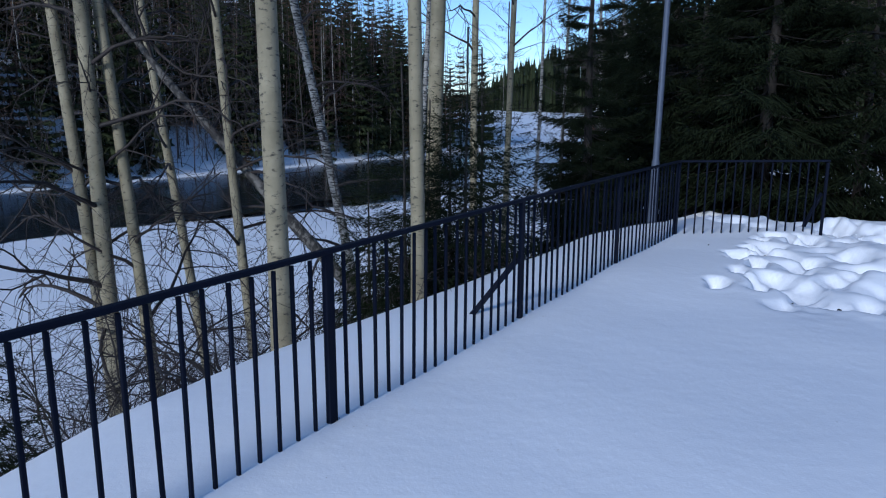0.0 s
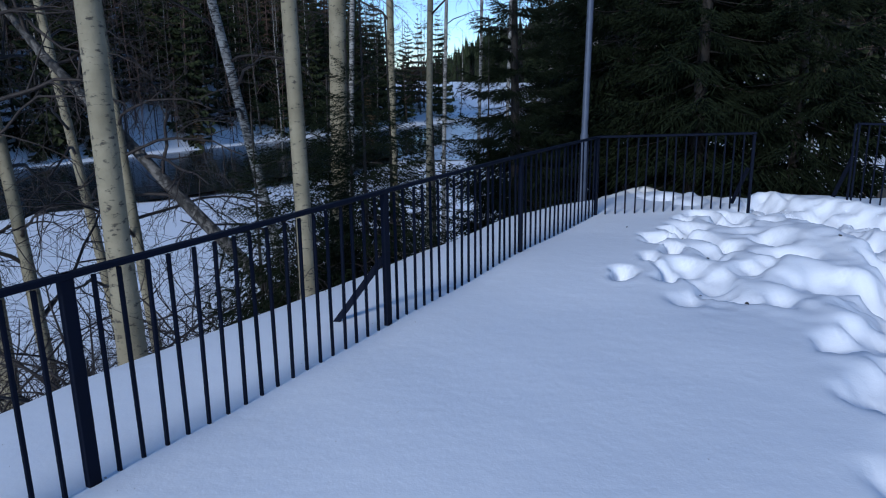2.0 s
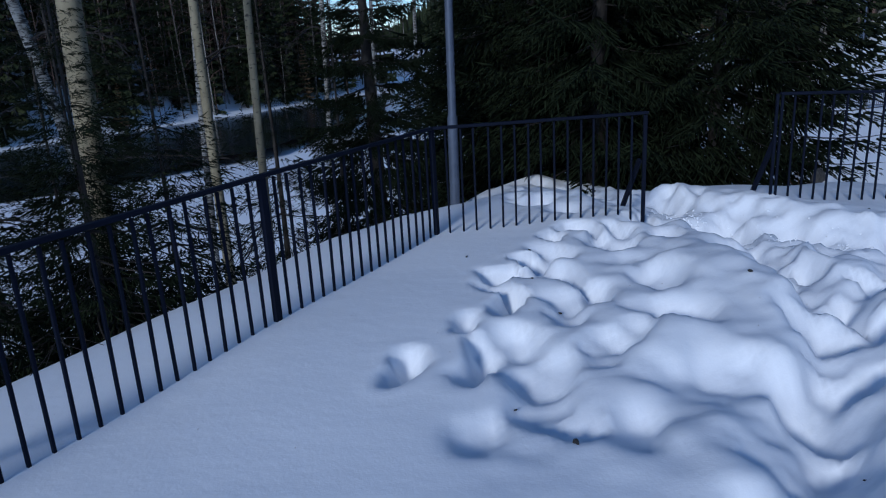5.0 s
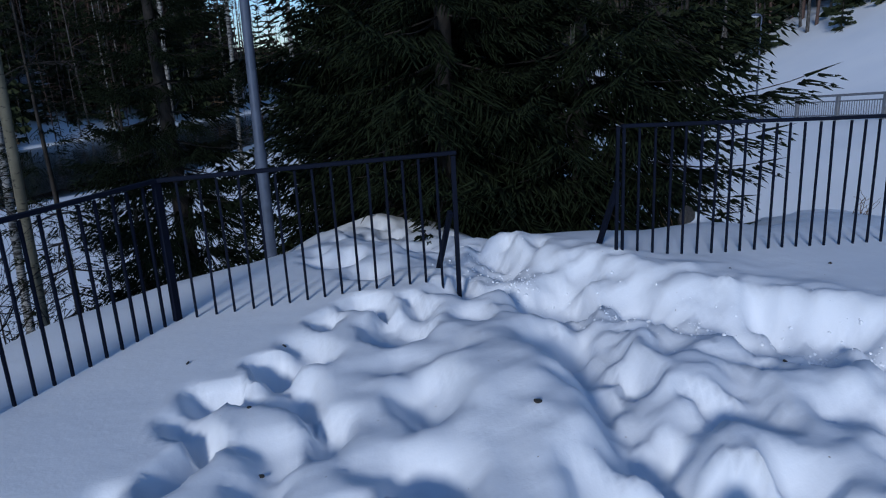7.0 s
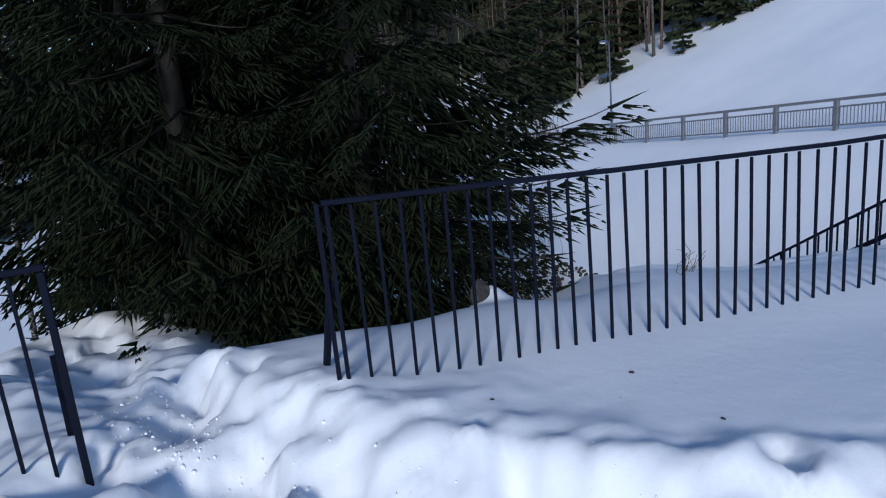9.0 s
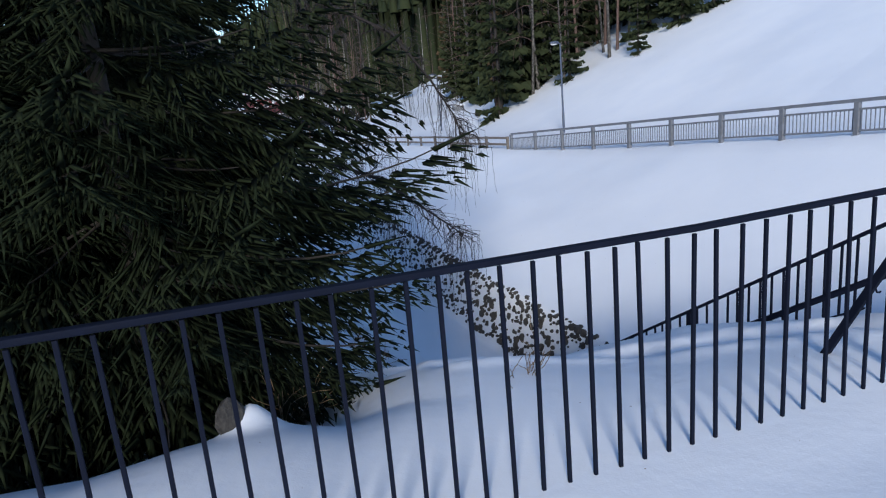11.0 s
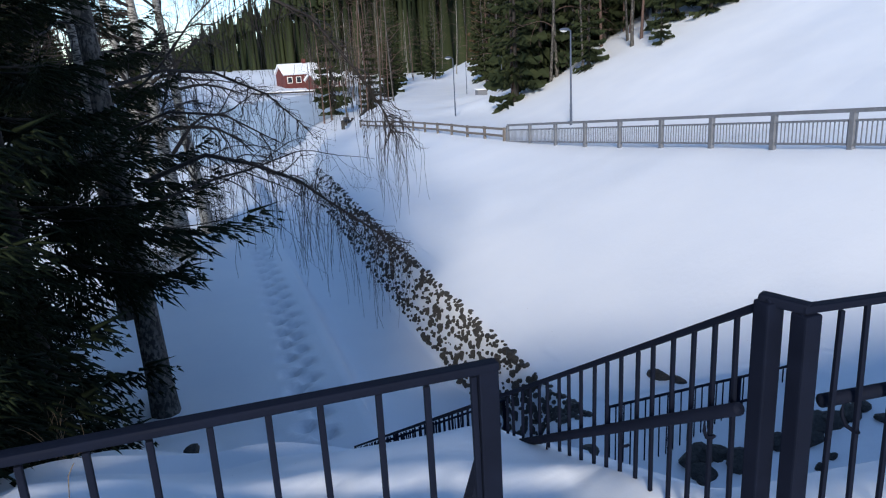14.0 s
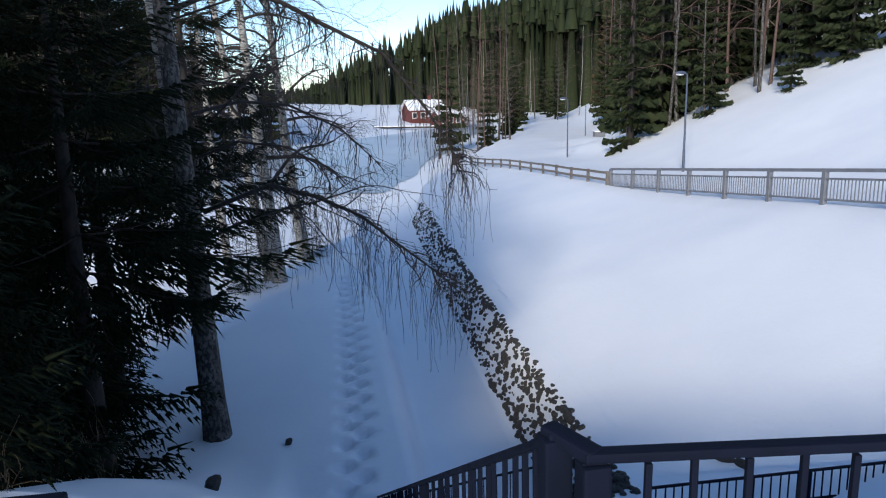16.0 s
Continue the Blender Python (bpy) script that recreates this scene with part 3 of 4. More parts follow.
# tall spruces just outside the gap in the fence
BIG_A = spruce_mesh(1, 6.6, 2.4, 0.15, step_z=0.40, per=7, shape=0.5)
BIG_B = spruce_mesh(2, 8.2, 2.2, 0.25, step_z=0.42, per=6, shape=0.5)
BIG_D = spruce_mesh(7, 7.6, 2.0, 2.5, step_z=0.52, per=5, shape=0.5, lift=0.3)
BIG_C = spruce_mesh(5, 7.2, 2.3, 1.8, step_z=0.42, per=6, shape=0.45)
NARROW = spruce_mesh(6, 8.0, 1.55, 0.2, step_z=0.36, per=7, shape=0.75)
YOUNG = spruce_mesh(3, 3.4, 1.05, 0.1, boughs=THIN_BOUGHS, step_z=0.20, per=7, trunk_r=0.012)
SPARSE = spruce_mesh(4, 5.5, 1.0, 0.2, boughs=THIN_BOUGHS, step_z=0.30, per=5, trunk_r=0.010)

STANDING = {}
for x, y, m, turn, size, lab in [
        (7.25, 12.0, BIG_A, 10, 1.0, "tall dark spruce with boughs drooping over the fence"),
        (5.7, 12.2, BIG_B, 80, 0.95, "dense dark spruce beside the trodden gap"),
        (7.6, 18.6, BIG_D, 200, 1.4, "dark spruce on the low bank above the canal"),
        (2.65, 12.1, NARROW, 300, 0.78, "dark green spruce close behind the lamp post"),
        (5.3, 14.6, BIG_C, 100, 1.15, "tall dark spruce behind the nose of snow"),
        (6.7, 22.8, BIG_D, 30, 1.5, "tall dark spruce beside the old birch"),
        (7.9, 27.5, BIG_D, 140, 1.6, "tall spruce with a bare lower trunk on the low bank"),
        (5.0, 21.0, BIG_A, 310, 1.2, "tall spruce standing on the low bank"),
        (5.9, 18.6, BIG_B, 20, 1.45, "shaded spruce at the foot of the slope"),
        (6.7, 14.6, BIG_B, 70, 1.05, "spruce crowded among others on the embankment")]:
    STANDING[(x, y)] = plant("spruce", spruce_parts(m), lab, "tree", x, y, turn=turn, size=size, group="spruces by the fence")
for x, y, turn, size in [(-0.15, 7.6, 0, 0.85), (0.55, 8.0, 70, 0.9), (0.75, 9.2, 20, 0.95), (0.1, 8.6, 160, 0.8), (0.35, 8.4, 40, 0.85), (-0.55, 7.7, 100, 0.7), (-2.9, 4.1, 220, 0.62)]:
    plant("young_spruce", spruce_parts(YOUNG), "young green spruce growing just below the fence", "tree", x, y, turn=turn, size=size, group="young spruces")
for x, y, turn, size in [(1.3, 12.4, 0, 0.95), (2.2, 12.0, 100, 0.7)]:
    plant("young_spruce", spruce_parts(SPARSE), "thin young spruce with sparse boughs", "tree", x, y, turn=turn, size=size, group="young spruces")

# aspens and birches on the river slope; each: x, y, lean in metres at the top, trunk radius
for i, (x, y, lx, ly, r0, h, bark, lab) in enumerate([
        (-0.95, 5.43, -0.1, 0.1, 0.09, 13, ASPEN, "pale aspen trunk leaning slightly over the fence"),
        (0.03, 6.98, 0.05, 0.1, 0.075, 12, ASPEN, "slim pale aspen among young spruces"),
        (0.12, 9.35, 0.25, 0.1, 0.115, 13, ASPEN, "cream aspen trunk with dark knots"),
        (-4.88, 10.0, -0.8, 0.3, 0.10, 13, ASPEN, "aspen stem in a clump on the slope"),
        (-4.92, 10.2, -0.15, 0.3, 0.085, 13, ASPEN, "aspen stem in a clump on the slope"),
        (-4.68, 9.9, -0.35, 0.2, 0.13, 13, ASPEN, "thick olive-grey aspen stem of a clump"),
        (-4.25, 10.1, -0.85, 0.3, 0.10, 12, ASPEN, "aspen stem leaning out of a clump"),
        (0.73, 11.5, 0.0, 0.2, 0.065, 11, ASPEN, "slim forked aspen in the river slope thicket"),
        (1.25, 11.6, 0.2, 0.2, 0.055, 11, ASPEN, "slim aspen in the river slope thicket"),
        (-4.75, 13.8, -1.35, 0.2, 0.105, 13, ASPEN, "slim greenish aspen on the slope"),
        (-2.60, 10.0, -0.65, 0.1, 0.075, 12, ASPEN, "slim greenish aspen on the slope"),
        (-1.55, 14.7, -2.5, 0.1, 0.11, 14, BIRCH, "white birch with black bark marks"),
        (-0.5, 15.5, 0.4, 0.5, 0.07, 11, BIRCH, "thin birch beyond the aspens"),
        (1.6, 18.0, 0.2, 0.5, 0.06, 11, BIRCH, "thin bare birch by the river"),
        (2.5, 20.0, 0.3, 0.5, 0.06, 12, BIRCH, "thin bare birch by the river"),
        (3.8, 24.0, 0.2, 0.5, 0.07, 12, BIRCH, "thin bare birch by the river")]):
    plant("aspen" if bark is ASPEN else "birch", leaf_tree(300 + i, h, r0, (lx, ly), bark, limbs=17 if x < -1 else 10, first=0.16 if x < -1 else 0.34, limb_len=0.17, droop=0.09, bend=0.012, top=0.55),
          lab, "tree", x, y, group="trees on the river slope")

# a birch fallen across the slope
r = np.random.default_rng(9)
fall, falltw = Tubes(), Tubes()
fp = np.array([(-0.3, 9.9, -2.6), (-1.0, 10.0, -1.3), (-2.0, 10.1, -0.2), (-2.9, 10.2, 0.85), (-3.8, 10.2, 1.9), (-4.8, 10.4, 3.2)])
fall.add(fp, [0.11, 0.10, 0.09, 0.075, 0.06, 0.03], 8)
limb = Tubes()
for k in range(12):
    t = 0.25 + 0.7 * k / 12
    b = np.array([np.interp(t, np.linspace(0, 1, 6), fp[:, i]) for i in range(3)])
    grow(limb, falltw, r, b, (r.uniform(-1, 1), r.uniform(-1, 1), r.uniform(-0.2, 0.9)), 1.7, 0.028, 0, 0.8, 0.06, 0.2, 5, 5, 2)
e = tagged(new("leaning_birch"), "half-fallen birch leaning out over the river slope", "tree")
part("trunk", fall.mesh("fallen_trunk", OLD_BIRCH), None, e)
tagged(part("branchwork", limb.mesh("fallen_branchwork", TWIG), None, e), kind="stuff")
tagged(part("twig_tangle", falltw.mesh("fallen_twig_tangle", TWIG), None, e), kind="stuff")

# tangled brush on the river slope
for i in range(30):
    r = np.random.default_rng(500 + i)
    lb, tw = Tubes(), Tubes()
    for k in range(6):
        a = r.uniform(0, 6.28)
        grow(lb, tw, r, (0, 0, -0.2), (math.cos(a) * 0.9, math.sin(a) * 0.9, r.uniform(0.5, 1.4)), r.uniform(1.4, 2.6), 0.016, 0, 0.7, 0.07, 0.2, 5, 5, 2)
    x, y = r.uniform(-7, 0.5), r.uniform(6.5, 16)
    if i < 18:
        x, y = -1.2 - 0.24 * i + r.uniform(-0.3, 0.3), 6.3 + r.uniform(-0.6, 3.0)
    plant("brush", [("bush_frame", lb.mesh("bush_frame", TWIG)), ("twig_tangle", tw.mesh("brush_twig_tangle", TWIG))], "leafless tangled brush on the snowy slope", "bush", x, y, group="brush on the slope")

# birches on the low bank; the nearest reaches a long branch over the canal
big = leaf_tree(41, 15, 0.25, (-0.6, 0.4), OLD_BIRCH, limbs=8, first=0.5, limb_len=0.2, deep=-0.4, bend=0.01)
limb, tw = Tubes(), Tubes()
r = np.random.default_rng(77)


def arm(pts, radii, hang):
    """A long limb with side shoots and hanging twigs."""
    pts = np.array(pts)
    limb.add(pts, np.array(radii) * 0.72, 7)
    t = np.linspace(0, 1, len(pts))
    for k in range(hang):
        u = 0.22 + 0.78 * (k + r.uniform(0, 0.9)) / hang
        b = np.array([np.interp(u, t, pts[:, i]) for i in range(3)])
        grow(limb, tw, r, b, (r.uniform(-0.2, 0.9), r.uniform(-0.8, 0.8), r.uniform(-0.9, 0.5)), r.uniform(0.35, 0.9), 0.016, 0, 0.6, 0.10, 0.25, 4, 5, 1)
        for j in range(4):
            q = b + (r.uniform(-0.3, 0.6), r.uniform(-0.5, 0.5), r.uniform(-0.2, 0.1))
            L = r.uniform(0.7, 2.0)
            line = [q + (r.normal(0, 0.02) + 0.06 * math.sin(s * 3 + k), r.normal(0, 0.02), -L * s) for s in np.linspace(0, 1, 7)]
            line[0] = b
            tw.add(line, np.linspace(0.0055, 0.003, 7), 3)


arm([(0.15, 0, 4.6), (0.5, -0.2, 4.75), (1.4, -0.2, 5.07), (2.2, -0.2, 4.82), (3.05, -0.2, 4.4), (3.6, -0.2, 3.92), (4.5, -0.2, 3.18), (4.8, -0.2, 2.9)],
    [0.075, 0.065, 0.058, 0.05, 0.042, 0.034, 0.022, 0.012], 40)
arm([(-0.1, 0, 8.6), (1.0, -0.1, 8.6), (1.85, -0.1, 8.3), (2.4, -0.1, 8.0), (3.6, -0.1, 7.4), (4.4, -0.1, 6.35), (4.85, -0.1, 5.6), (5.0, -0.1, 5.1)],
    [0.08, 0.07, 0.06, 0.055, 0.045, 0.035, 0.022, 0.012], 38)
arm([(0.1, 0, 6.4), (0.9, 0.5, 6.6), (1.8, 0.9, 6.5), (2.8, 1.3, 6.0), (3.6, 1.6, 5.2)], [0.05, 0.045, 0.038, 0.028, 0.012], 14)
arm([(0.1, 0, 5.6), (0.9, -0.5, 5.9), (1.8, -0.9, 5.8), (2.6, -1.1, 5.3)], [0.04, 0.035, 0.028, 0.012], 8)
plant("birch", big + [("canal_branch", limb.mesh("canal_branch", TWIG)), ("twig_curtain", tw.mesh("twig_curtain", TWIG))],
      "old birch with flaking bark and long branches hanging over the canal", "tree", 9.0, 21.0, group="birches on the low bank")
for i, (x, y, r0, lx, ly, lab) in enumerate([(9.55, 33.5, 0.26, -0.8, 0.2, "black-and-white birch on the low bank"), (9.2, 33.9, 0.21, -1.6, 0.4, "leaning birch on the low bank"),
                                             (10.5, 37.2, 0.25, -1.2, 0.3, "white birch with a dark foot"), (7.6, 35.5, 0.18, -0.6, 0.2, "slim birch on the low bank"), (8.9, 21.6, 0.13, -1.0, 0.6, "thin dark birch beside an old one")]):
    plant("birch", leaf_tree(60 + i, 14, r0, (lx, ly), BIRCH, limbs=17, first=0.25, limb_len=0.24, deep=-0.4, bend=0.015, limit=3, kids=5), lab, "tree", x, y, group="birches on the low bank")
plant("young_spruce", spruce_parts(YOUNG), "small spruce at the foot of the birches", "tree", 10.8, 37.6, turn=30, size=0.75, group="young spruces")
plant("young_spruce", spruce_parts(YOUNG), "small spruce at the foot of the birches", "tree", 8.6, 32.6, turn=60, size=0.9, group="young spruces")

# one long low bough of the embankment spruce, reaching out towards the canal
v, f, stem = BOUGHS[2]
for px, py, pz, L, turn, tilt in [(7.6, 18.6, -0.45, 3.6, -16, 4), (7.6, 18.6, -0.9, 2.9, -34, 2), (7.6, 18.6, -0.2, 2.8, 2, 4), (7.6, 18.6, -1.3, 2.5, -60, -2), (7.25, 12.0, 0.85, 2.5, -36, 10), (7.25, 12.0, 0.6, 2.2, -50, 4), (7.25, 12.0, 0.3, 2.1, -30, 0), (7.25, 12.0, 0.8, 2.1, -14, 2), (7.25, 12.0, 0.1, 1.9, -42, -4)]:
    tree = STANDING[(px, py)]
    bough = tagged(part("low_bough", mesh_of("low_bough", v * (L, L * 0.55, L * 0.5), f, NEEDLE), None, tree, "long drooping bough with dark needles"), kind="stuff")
    bough.matrix_parent_inverse = tree.matrix_basis.inverted()
    bough.matrix_basis = pose(px, py, pz, 0, -tilt, turn)
    t = Tubes()
    t.add(stem * (L, L * 0.55, L * 0.5), np.linspace(0.018, 0.004, len(stem)), 6)
    part("stem", t.mesh("bough_stem", SPRUCE_BARK), None, bough)

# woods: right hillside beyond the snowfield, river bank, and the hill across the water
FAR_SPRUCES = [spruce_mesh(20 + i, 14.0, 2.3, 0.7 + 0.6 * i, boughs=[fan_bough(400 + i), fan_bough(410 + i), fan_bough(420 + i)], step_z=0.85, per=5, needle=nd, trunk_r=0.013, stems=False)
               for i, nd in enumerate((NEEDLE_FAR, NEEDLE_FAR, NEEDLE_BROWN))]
FAR_BIRCHES = [leaf_tree(80 + i, 14, 0.085, (0.5 * i - 0.5, 0.3), bk, limbs=14, first=0.2, limb_len=0.22, twig=RED_TWIG, limit=1, kids=3, sides=5) for i, bk in enumerate((OLD_BIRCH, RED_TWIG, BIRCH))]
woods = np.random.default_rng(55)


REST = {}


def joined(key, me, m, mat):
    """Adds a copy of a mesh, moved by m, to the joined woods of that name."""
    if me.name not in CO:
        co = np.empty(len(me.vertices) * 3, np.float32)
        me.vertices.foreach_get("co", co)
        ix = np.empty(len(me.loops), np.int32)
        me.loops.foreach_get("vertex_index", ix)
        ix = ix.reshape(len(me.polygons), -1)
        if ix.shape[1] == 4:
            ix = np.concatenate([ix[:, :3], ix[:, [0, 2, 3]]])
        CO[me.name] = (co.reshape(-1, 3), ix)
    co, ix = CO[me.name]
    M = np.array(m)
    store = REST.setdefault((key, mat), [[], [], 0])
    store[0].append(co @ M[:3, :3].T + M[:3, 3])
    store[1].append(ix + store[2])
    store[2] += len(co)


CO = {}


def wood(n, place, share, group, small=0.65, large=1.25, far=lambda x, y: False):
    """Scatters trees; those that count as far are joined."""
    got, tries = [], 0
    while len(got) < n and tries < n * 60:
        tries += 1
        x, y = place(woods)
        if x is None or any((x - a) ** 2 + (y - b) ** 2 < 2.4 for a, b in got):
            continue
        got.append((x, y))
        size, turn = woods.uniform(small, large), woods.uniform(0, 360)
        k = woods.choice(3, p=(0.42, 0.42, 0.16))
        if woods.random() < share:
            meshes, kind, lab = spruce_parts(FAR_SPRUCES[k]), "far_spruce", "spruce in the far woods"
        else:
            meshes, kind, lab = FAR_BIRCHES[k], "far_birch", "bare reddish birch in the far woods"
        if far(x, y):
            m = pose(x, y, ground_z(x, y) - 0.05, 0, 0, turn) @ Matrix.Diagonal((size, size, size, 1))
            for nm, me in meshes:
                joined(group, me, m, me.materials[0])
        else:
            plant(kind, meshes, lab, "tree", x, y, turn=turn, size=size, group=group)


def hillside(r):
    y = r.uniform(50, 120)
    x = r.uniform(33, 95)
    xs = x - float(shift(np.array(y)))
    if y < 54 + 0.6 * max(0, 38 - x) - 0.75 * max(0, x - 40) or xs < 33 + 5 * (y > 62):
        return None, None
    if x > 46 + 0.5 * (y - 48):
        return None, None
    return x, y


def river_bank(r):
    y = r.uniform(92, 330)
    xs = r.uniform(14.5, 24) if y < 150 else r.uniform(16, 70)
    return xs + float(shift(np.array(y))), y


def far_hill(r):
    # negative s: unseen trees, added on the sun's side to shade the slope
    s, d = r.uniform(-85, 66), 2.0 + 36 * r.random() ** 1.1
    return HILL_P[0] + s * HILL_U[0] + d * HILL_N[0], HILL_P[1] + s * HILL_U[1] + d * HILL_N[1]


def hill_end(r):
    s, d = r.uniform(36, 80), r.uniform(0.5, 24)
    return HILL_P[0] + s * HILL_U[0] + d * HILL_N[0], HILL_P[1] + s * HILL_U[1] + d * HILL_N[1]


def house_front(r):
    y = r.uniform(112, 172)
    return 10 + 0.175 * y + r.uniform(-3, 7), y


def far_shore(r):
    s, d = r.uniform(-30, 60), r.uniform(0.3, 6)
    return HILL_P[0] + s * HILL_U[0] + d * HILL_N[0], HILL_P[1] + s * HILL_U[1] + d * HILL_N[1]


def hill_depth(x, y):
    return (x - HILL_P[0]) * HILL_N[0] + (y - HILL_P[1]) * HILL_N[1]


wood(230, hillside, 0.58, "hillside woods", 0.95, 1.7, far=lambda x, y: y > 66 or x > 56)
wood(150, river_bank, 0.15, "river bank woods", 0.8, 1.35, far=lambda x, y: y > 140)
wood(760, far_hill, 0.45, "woods across the river", 0.8, 1.35, far=lambda x, y: hill_depth(x, y) > 9 or x < -62)
wood(110, hill_end, 0.45, "woods across the river", 0.9, 1.3, far=lambda x, y: True)
wood(26, house_front, 0.06, "river bank woods", 0.5, 0.8)
# low thicket along the far shore
wood(120, far_shore, 0.08, "woods across the river", 0.35, 0.75, far=lambda x, y: x < -50)
for (key, mat), (v, f, _) in REST.items():
    tagged(new("distant_woods", mesh_of("distant_woods", np.concatenate(v), np.concatenate(f), mat)), "dense far woods of spruce and bare birch", "woods", kind="stuff")
# single trees at the edge of the snowfield
for x, y, size, turn in [(41.2, 49.2, 0.42, 0), (45.5, 49.5, 0.8, 60), (47.5, 48.5, 0.9, 100), (38.5, 54.0, 0.7, 20)]:
    plant("far_spruce", spruce_parts(FAR_SPRUCES[0]), "spruce standing at the edge of the snowfield", "tree", x, y, turn=turn, size=size, group="hillside woods")


def ridge(name, pts, low, high, seed, label):
    """A far wooded ridge: a jagged belt of tree tops, thick from front to back."""
    r = np.random.default_rng(seed)
    p = np.array(pts, float)
    L = np.r_[0, np.cumsum(np.hypot(*np.diff(p, axis=0).T))]
    n = 900
    t = np.linspace(0, L[-1], n)
    q = np.stack([np.interp(t, L, p[:, i]) for i in (0, 1, 2)], axis=-1)
    V, F, k = [], [], 0
    for i in range(n):
        h = r.uniform(low, high)
        w = h * r.uniform(0.10, 0.17)
        c = q[i] + (r.normal(0, 5), r.normal(0, 14), r.normal(0, 1.5))
        for z0, z1, s in ((-24.0, 0.55 * h, 1.0), (0.2 * h, 0.8 * h, 0.75), (0.5 * h, h, 0.5)):
            a = np.linspace(0, 6.283, 6)[:-1] + r.uniform(0, 1)
            V += [c + (w * s * math.cos(b) * r.uniform(0.8, 1.2), w * s * math.sin(b), z0) for b in a] + [c + (0, 0, z1)]
            F += [(k + j, k + (j + 1) % 5, k + 5) for j in range(5)]
            k += 6
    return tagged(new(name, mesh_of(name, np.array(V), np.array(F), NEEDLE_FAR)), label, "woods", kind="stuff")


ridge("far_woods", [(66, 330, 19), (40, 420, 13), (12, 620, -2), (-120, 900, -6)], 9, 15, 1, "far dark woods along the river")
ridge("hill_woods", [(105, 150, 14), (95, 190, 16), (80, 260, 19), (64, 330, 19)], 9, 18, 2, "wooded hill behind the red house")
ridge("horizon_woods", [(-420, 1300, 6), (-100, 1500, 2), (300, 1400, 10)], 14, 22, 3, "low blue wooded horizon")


# ---------------------------------------------------------------- fences
SNOW_IN = 0.30


def bar_mesh(w, d, h):
    bm = bmesh.new()
    box(bm, pose(0, 0, h / 2), (w, d, h), 0.003)
    me = bpy.data.meshes.new("bar")
    bm.to_mesh(me)
    bm.free()
    me.materials.append(BLACK_STEEL)
    return me


BAR = bar_mesh(0.016, 0.016, 0.86 + SNOW_IN - 0.02)


def iron_fence(points, name, label, post_at, thick_first=True, thick_last=True, spacing=0.118, tops=None, pitch=None):
    """A fence of square bars under a flat handrail. points: corners in plan; post_at: distances of its flat posts."""
    e = tagged(new(name), label, "fence")
    p = [Vector((x, y, 0)) for x, y in points]
    tops = tops or [0.86] * len(p)
    run = 0.0
    for i, (a, b) in enumerate(zip(p, p[1:])):
        d = b - a
        turn = math.degrees(math.atan2(d.y, d.x))
        za, zb = tops[i], tops[i + 1]
        bm = bmesh.new()
        ext = d.normalized() * 0.022
        beam(bm, a - ext + Vector((0, 0, za)), b + ext + Vector((0, 0, zb)), 0.042, 0.026, 0.008)
        part("top_rail", bm, BLACK_STEEL, e, "flat black handrail with worn edges")
        bm = bmesh.new()
        beam(bm, a + Vector((0, 0, za - 0.86 - 0.22)), b + Vector((0, 0, zb - 0.86 - 0.22)), 0.03, 0.03)
        part("bottom_rail", bm, BLACK_STEEL, e)
        n = max(1, int(round(d.length / (pitch[i] if pitch else spacing))))
        for k in range(0 if i else 1, n):
            f = k / n
            q = a + d * f
            near_post = any(abs(run + d.length * f - s) < 0.03 for s in post_at)
            if near_post:
                continue
            ob = part("bar", BAR, None, e)
            ob.matrix_world = pose(q.x, q.y, za + (zb - za) * f - 0.86 - SNOW_IN, random.uniform(-0.5, 0.5), random.uniform(-0.5, 0.5), turn)
        for s in post_at:
            if run - 1e-6 <= s <= run + d.length + 1e-6 and not (i and abs(s - run) < 1e-6):
                q = a + d * ((s - run) / d.length)
                z = za + (zb - za) * (s - run) / d.length
                bm = bmesh.new()
                box(bm, pose(q.x, q.y, z - 0.43 - SNOW_IN / 2 - 0.012, 0, 0, turn), (0.055, 0.030, 0.86 + SNOW_IN), 0.004)
                part("post", bm, BLACK_STEEL, e)
        run += d.length
    return e


def brace(e, foot, head):
    bm = bmesh.new()
    beam(bm, foot, head, 0.030, 0.042, 0.004)
    return part("brace", bm, BLACK_STEEL, e, "slanting steel brace set in the snow")


P = [(-2.27, -0.80), (-1.19, 1.07), (-0.12, 2.96), (0.94, 4.83), (2.05, 6.74), (3.16, 8.52)]
lens = [0.0]
for (x0, y0), (x1, y1) in zip(P, P[1:]):
    lens.append(lens[-1] + math.hypot(x1 - x0, y1 - y0))
left_fence = iron_fence(P + [(5.03, 8.69)], "iron_fence", "black iron railing with thin bars along the snowy terrace edge", lens)
bm = bmesh.new()
box(bm, pose(5.03, 8.69, 0.27), (0.03, 0.03, 1.14), 0.003)
part("end_bar", bm, BLACK_STEEL, left_fence)
brace(left_fence, (0.50, 4.95, -0.15), (0.92, 4.87, 0.42))
brace(left_fence, (4.93, 9.05, -0.15), (5.0, 8.72, 0.45))
right_fence = iron_fence([(6.264, 8.70), (7.814, 8.69), (9.436, 8.66), (10.752, 8.63), (10.79, 8.63)], "iron_fence", "black iron railing between the trodden gap and the stairs", [4.52], tops=[0.95, 0.893, 0.845, 0.837, 0.837], pitch=[0.1192, 0.1248, 0.1316, 0.1])
bm = bmesh.new()
box(bm, pose(6.218, 8.70, 0.36), (0.022, 0.022, 1.18), 0.003)
part("end_bar", bm, BLACK_STEEL, right_fence)
bm = bmesh.new()
box(bm, pose(6.264, 8.70, 0.36), (0.02, 0.02, 1.16), 0.003)
part("end_bar", bm, BLACK_STEEL, right_fence)
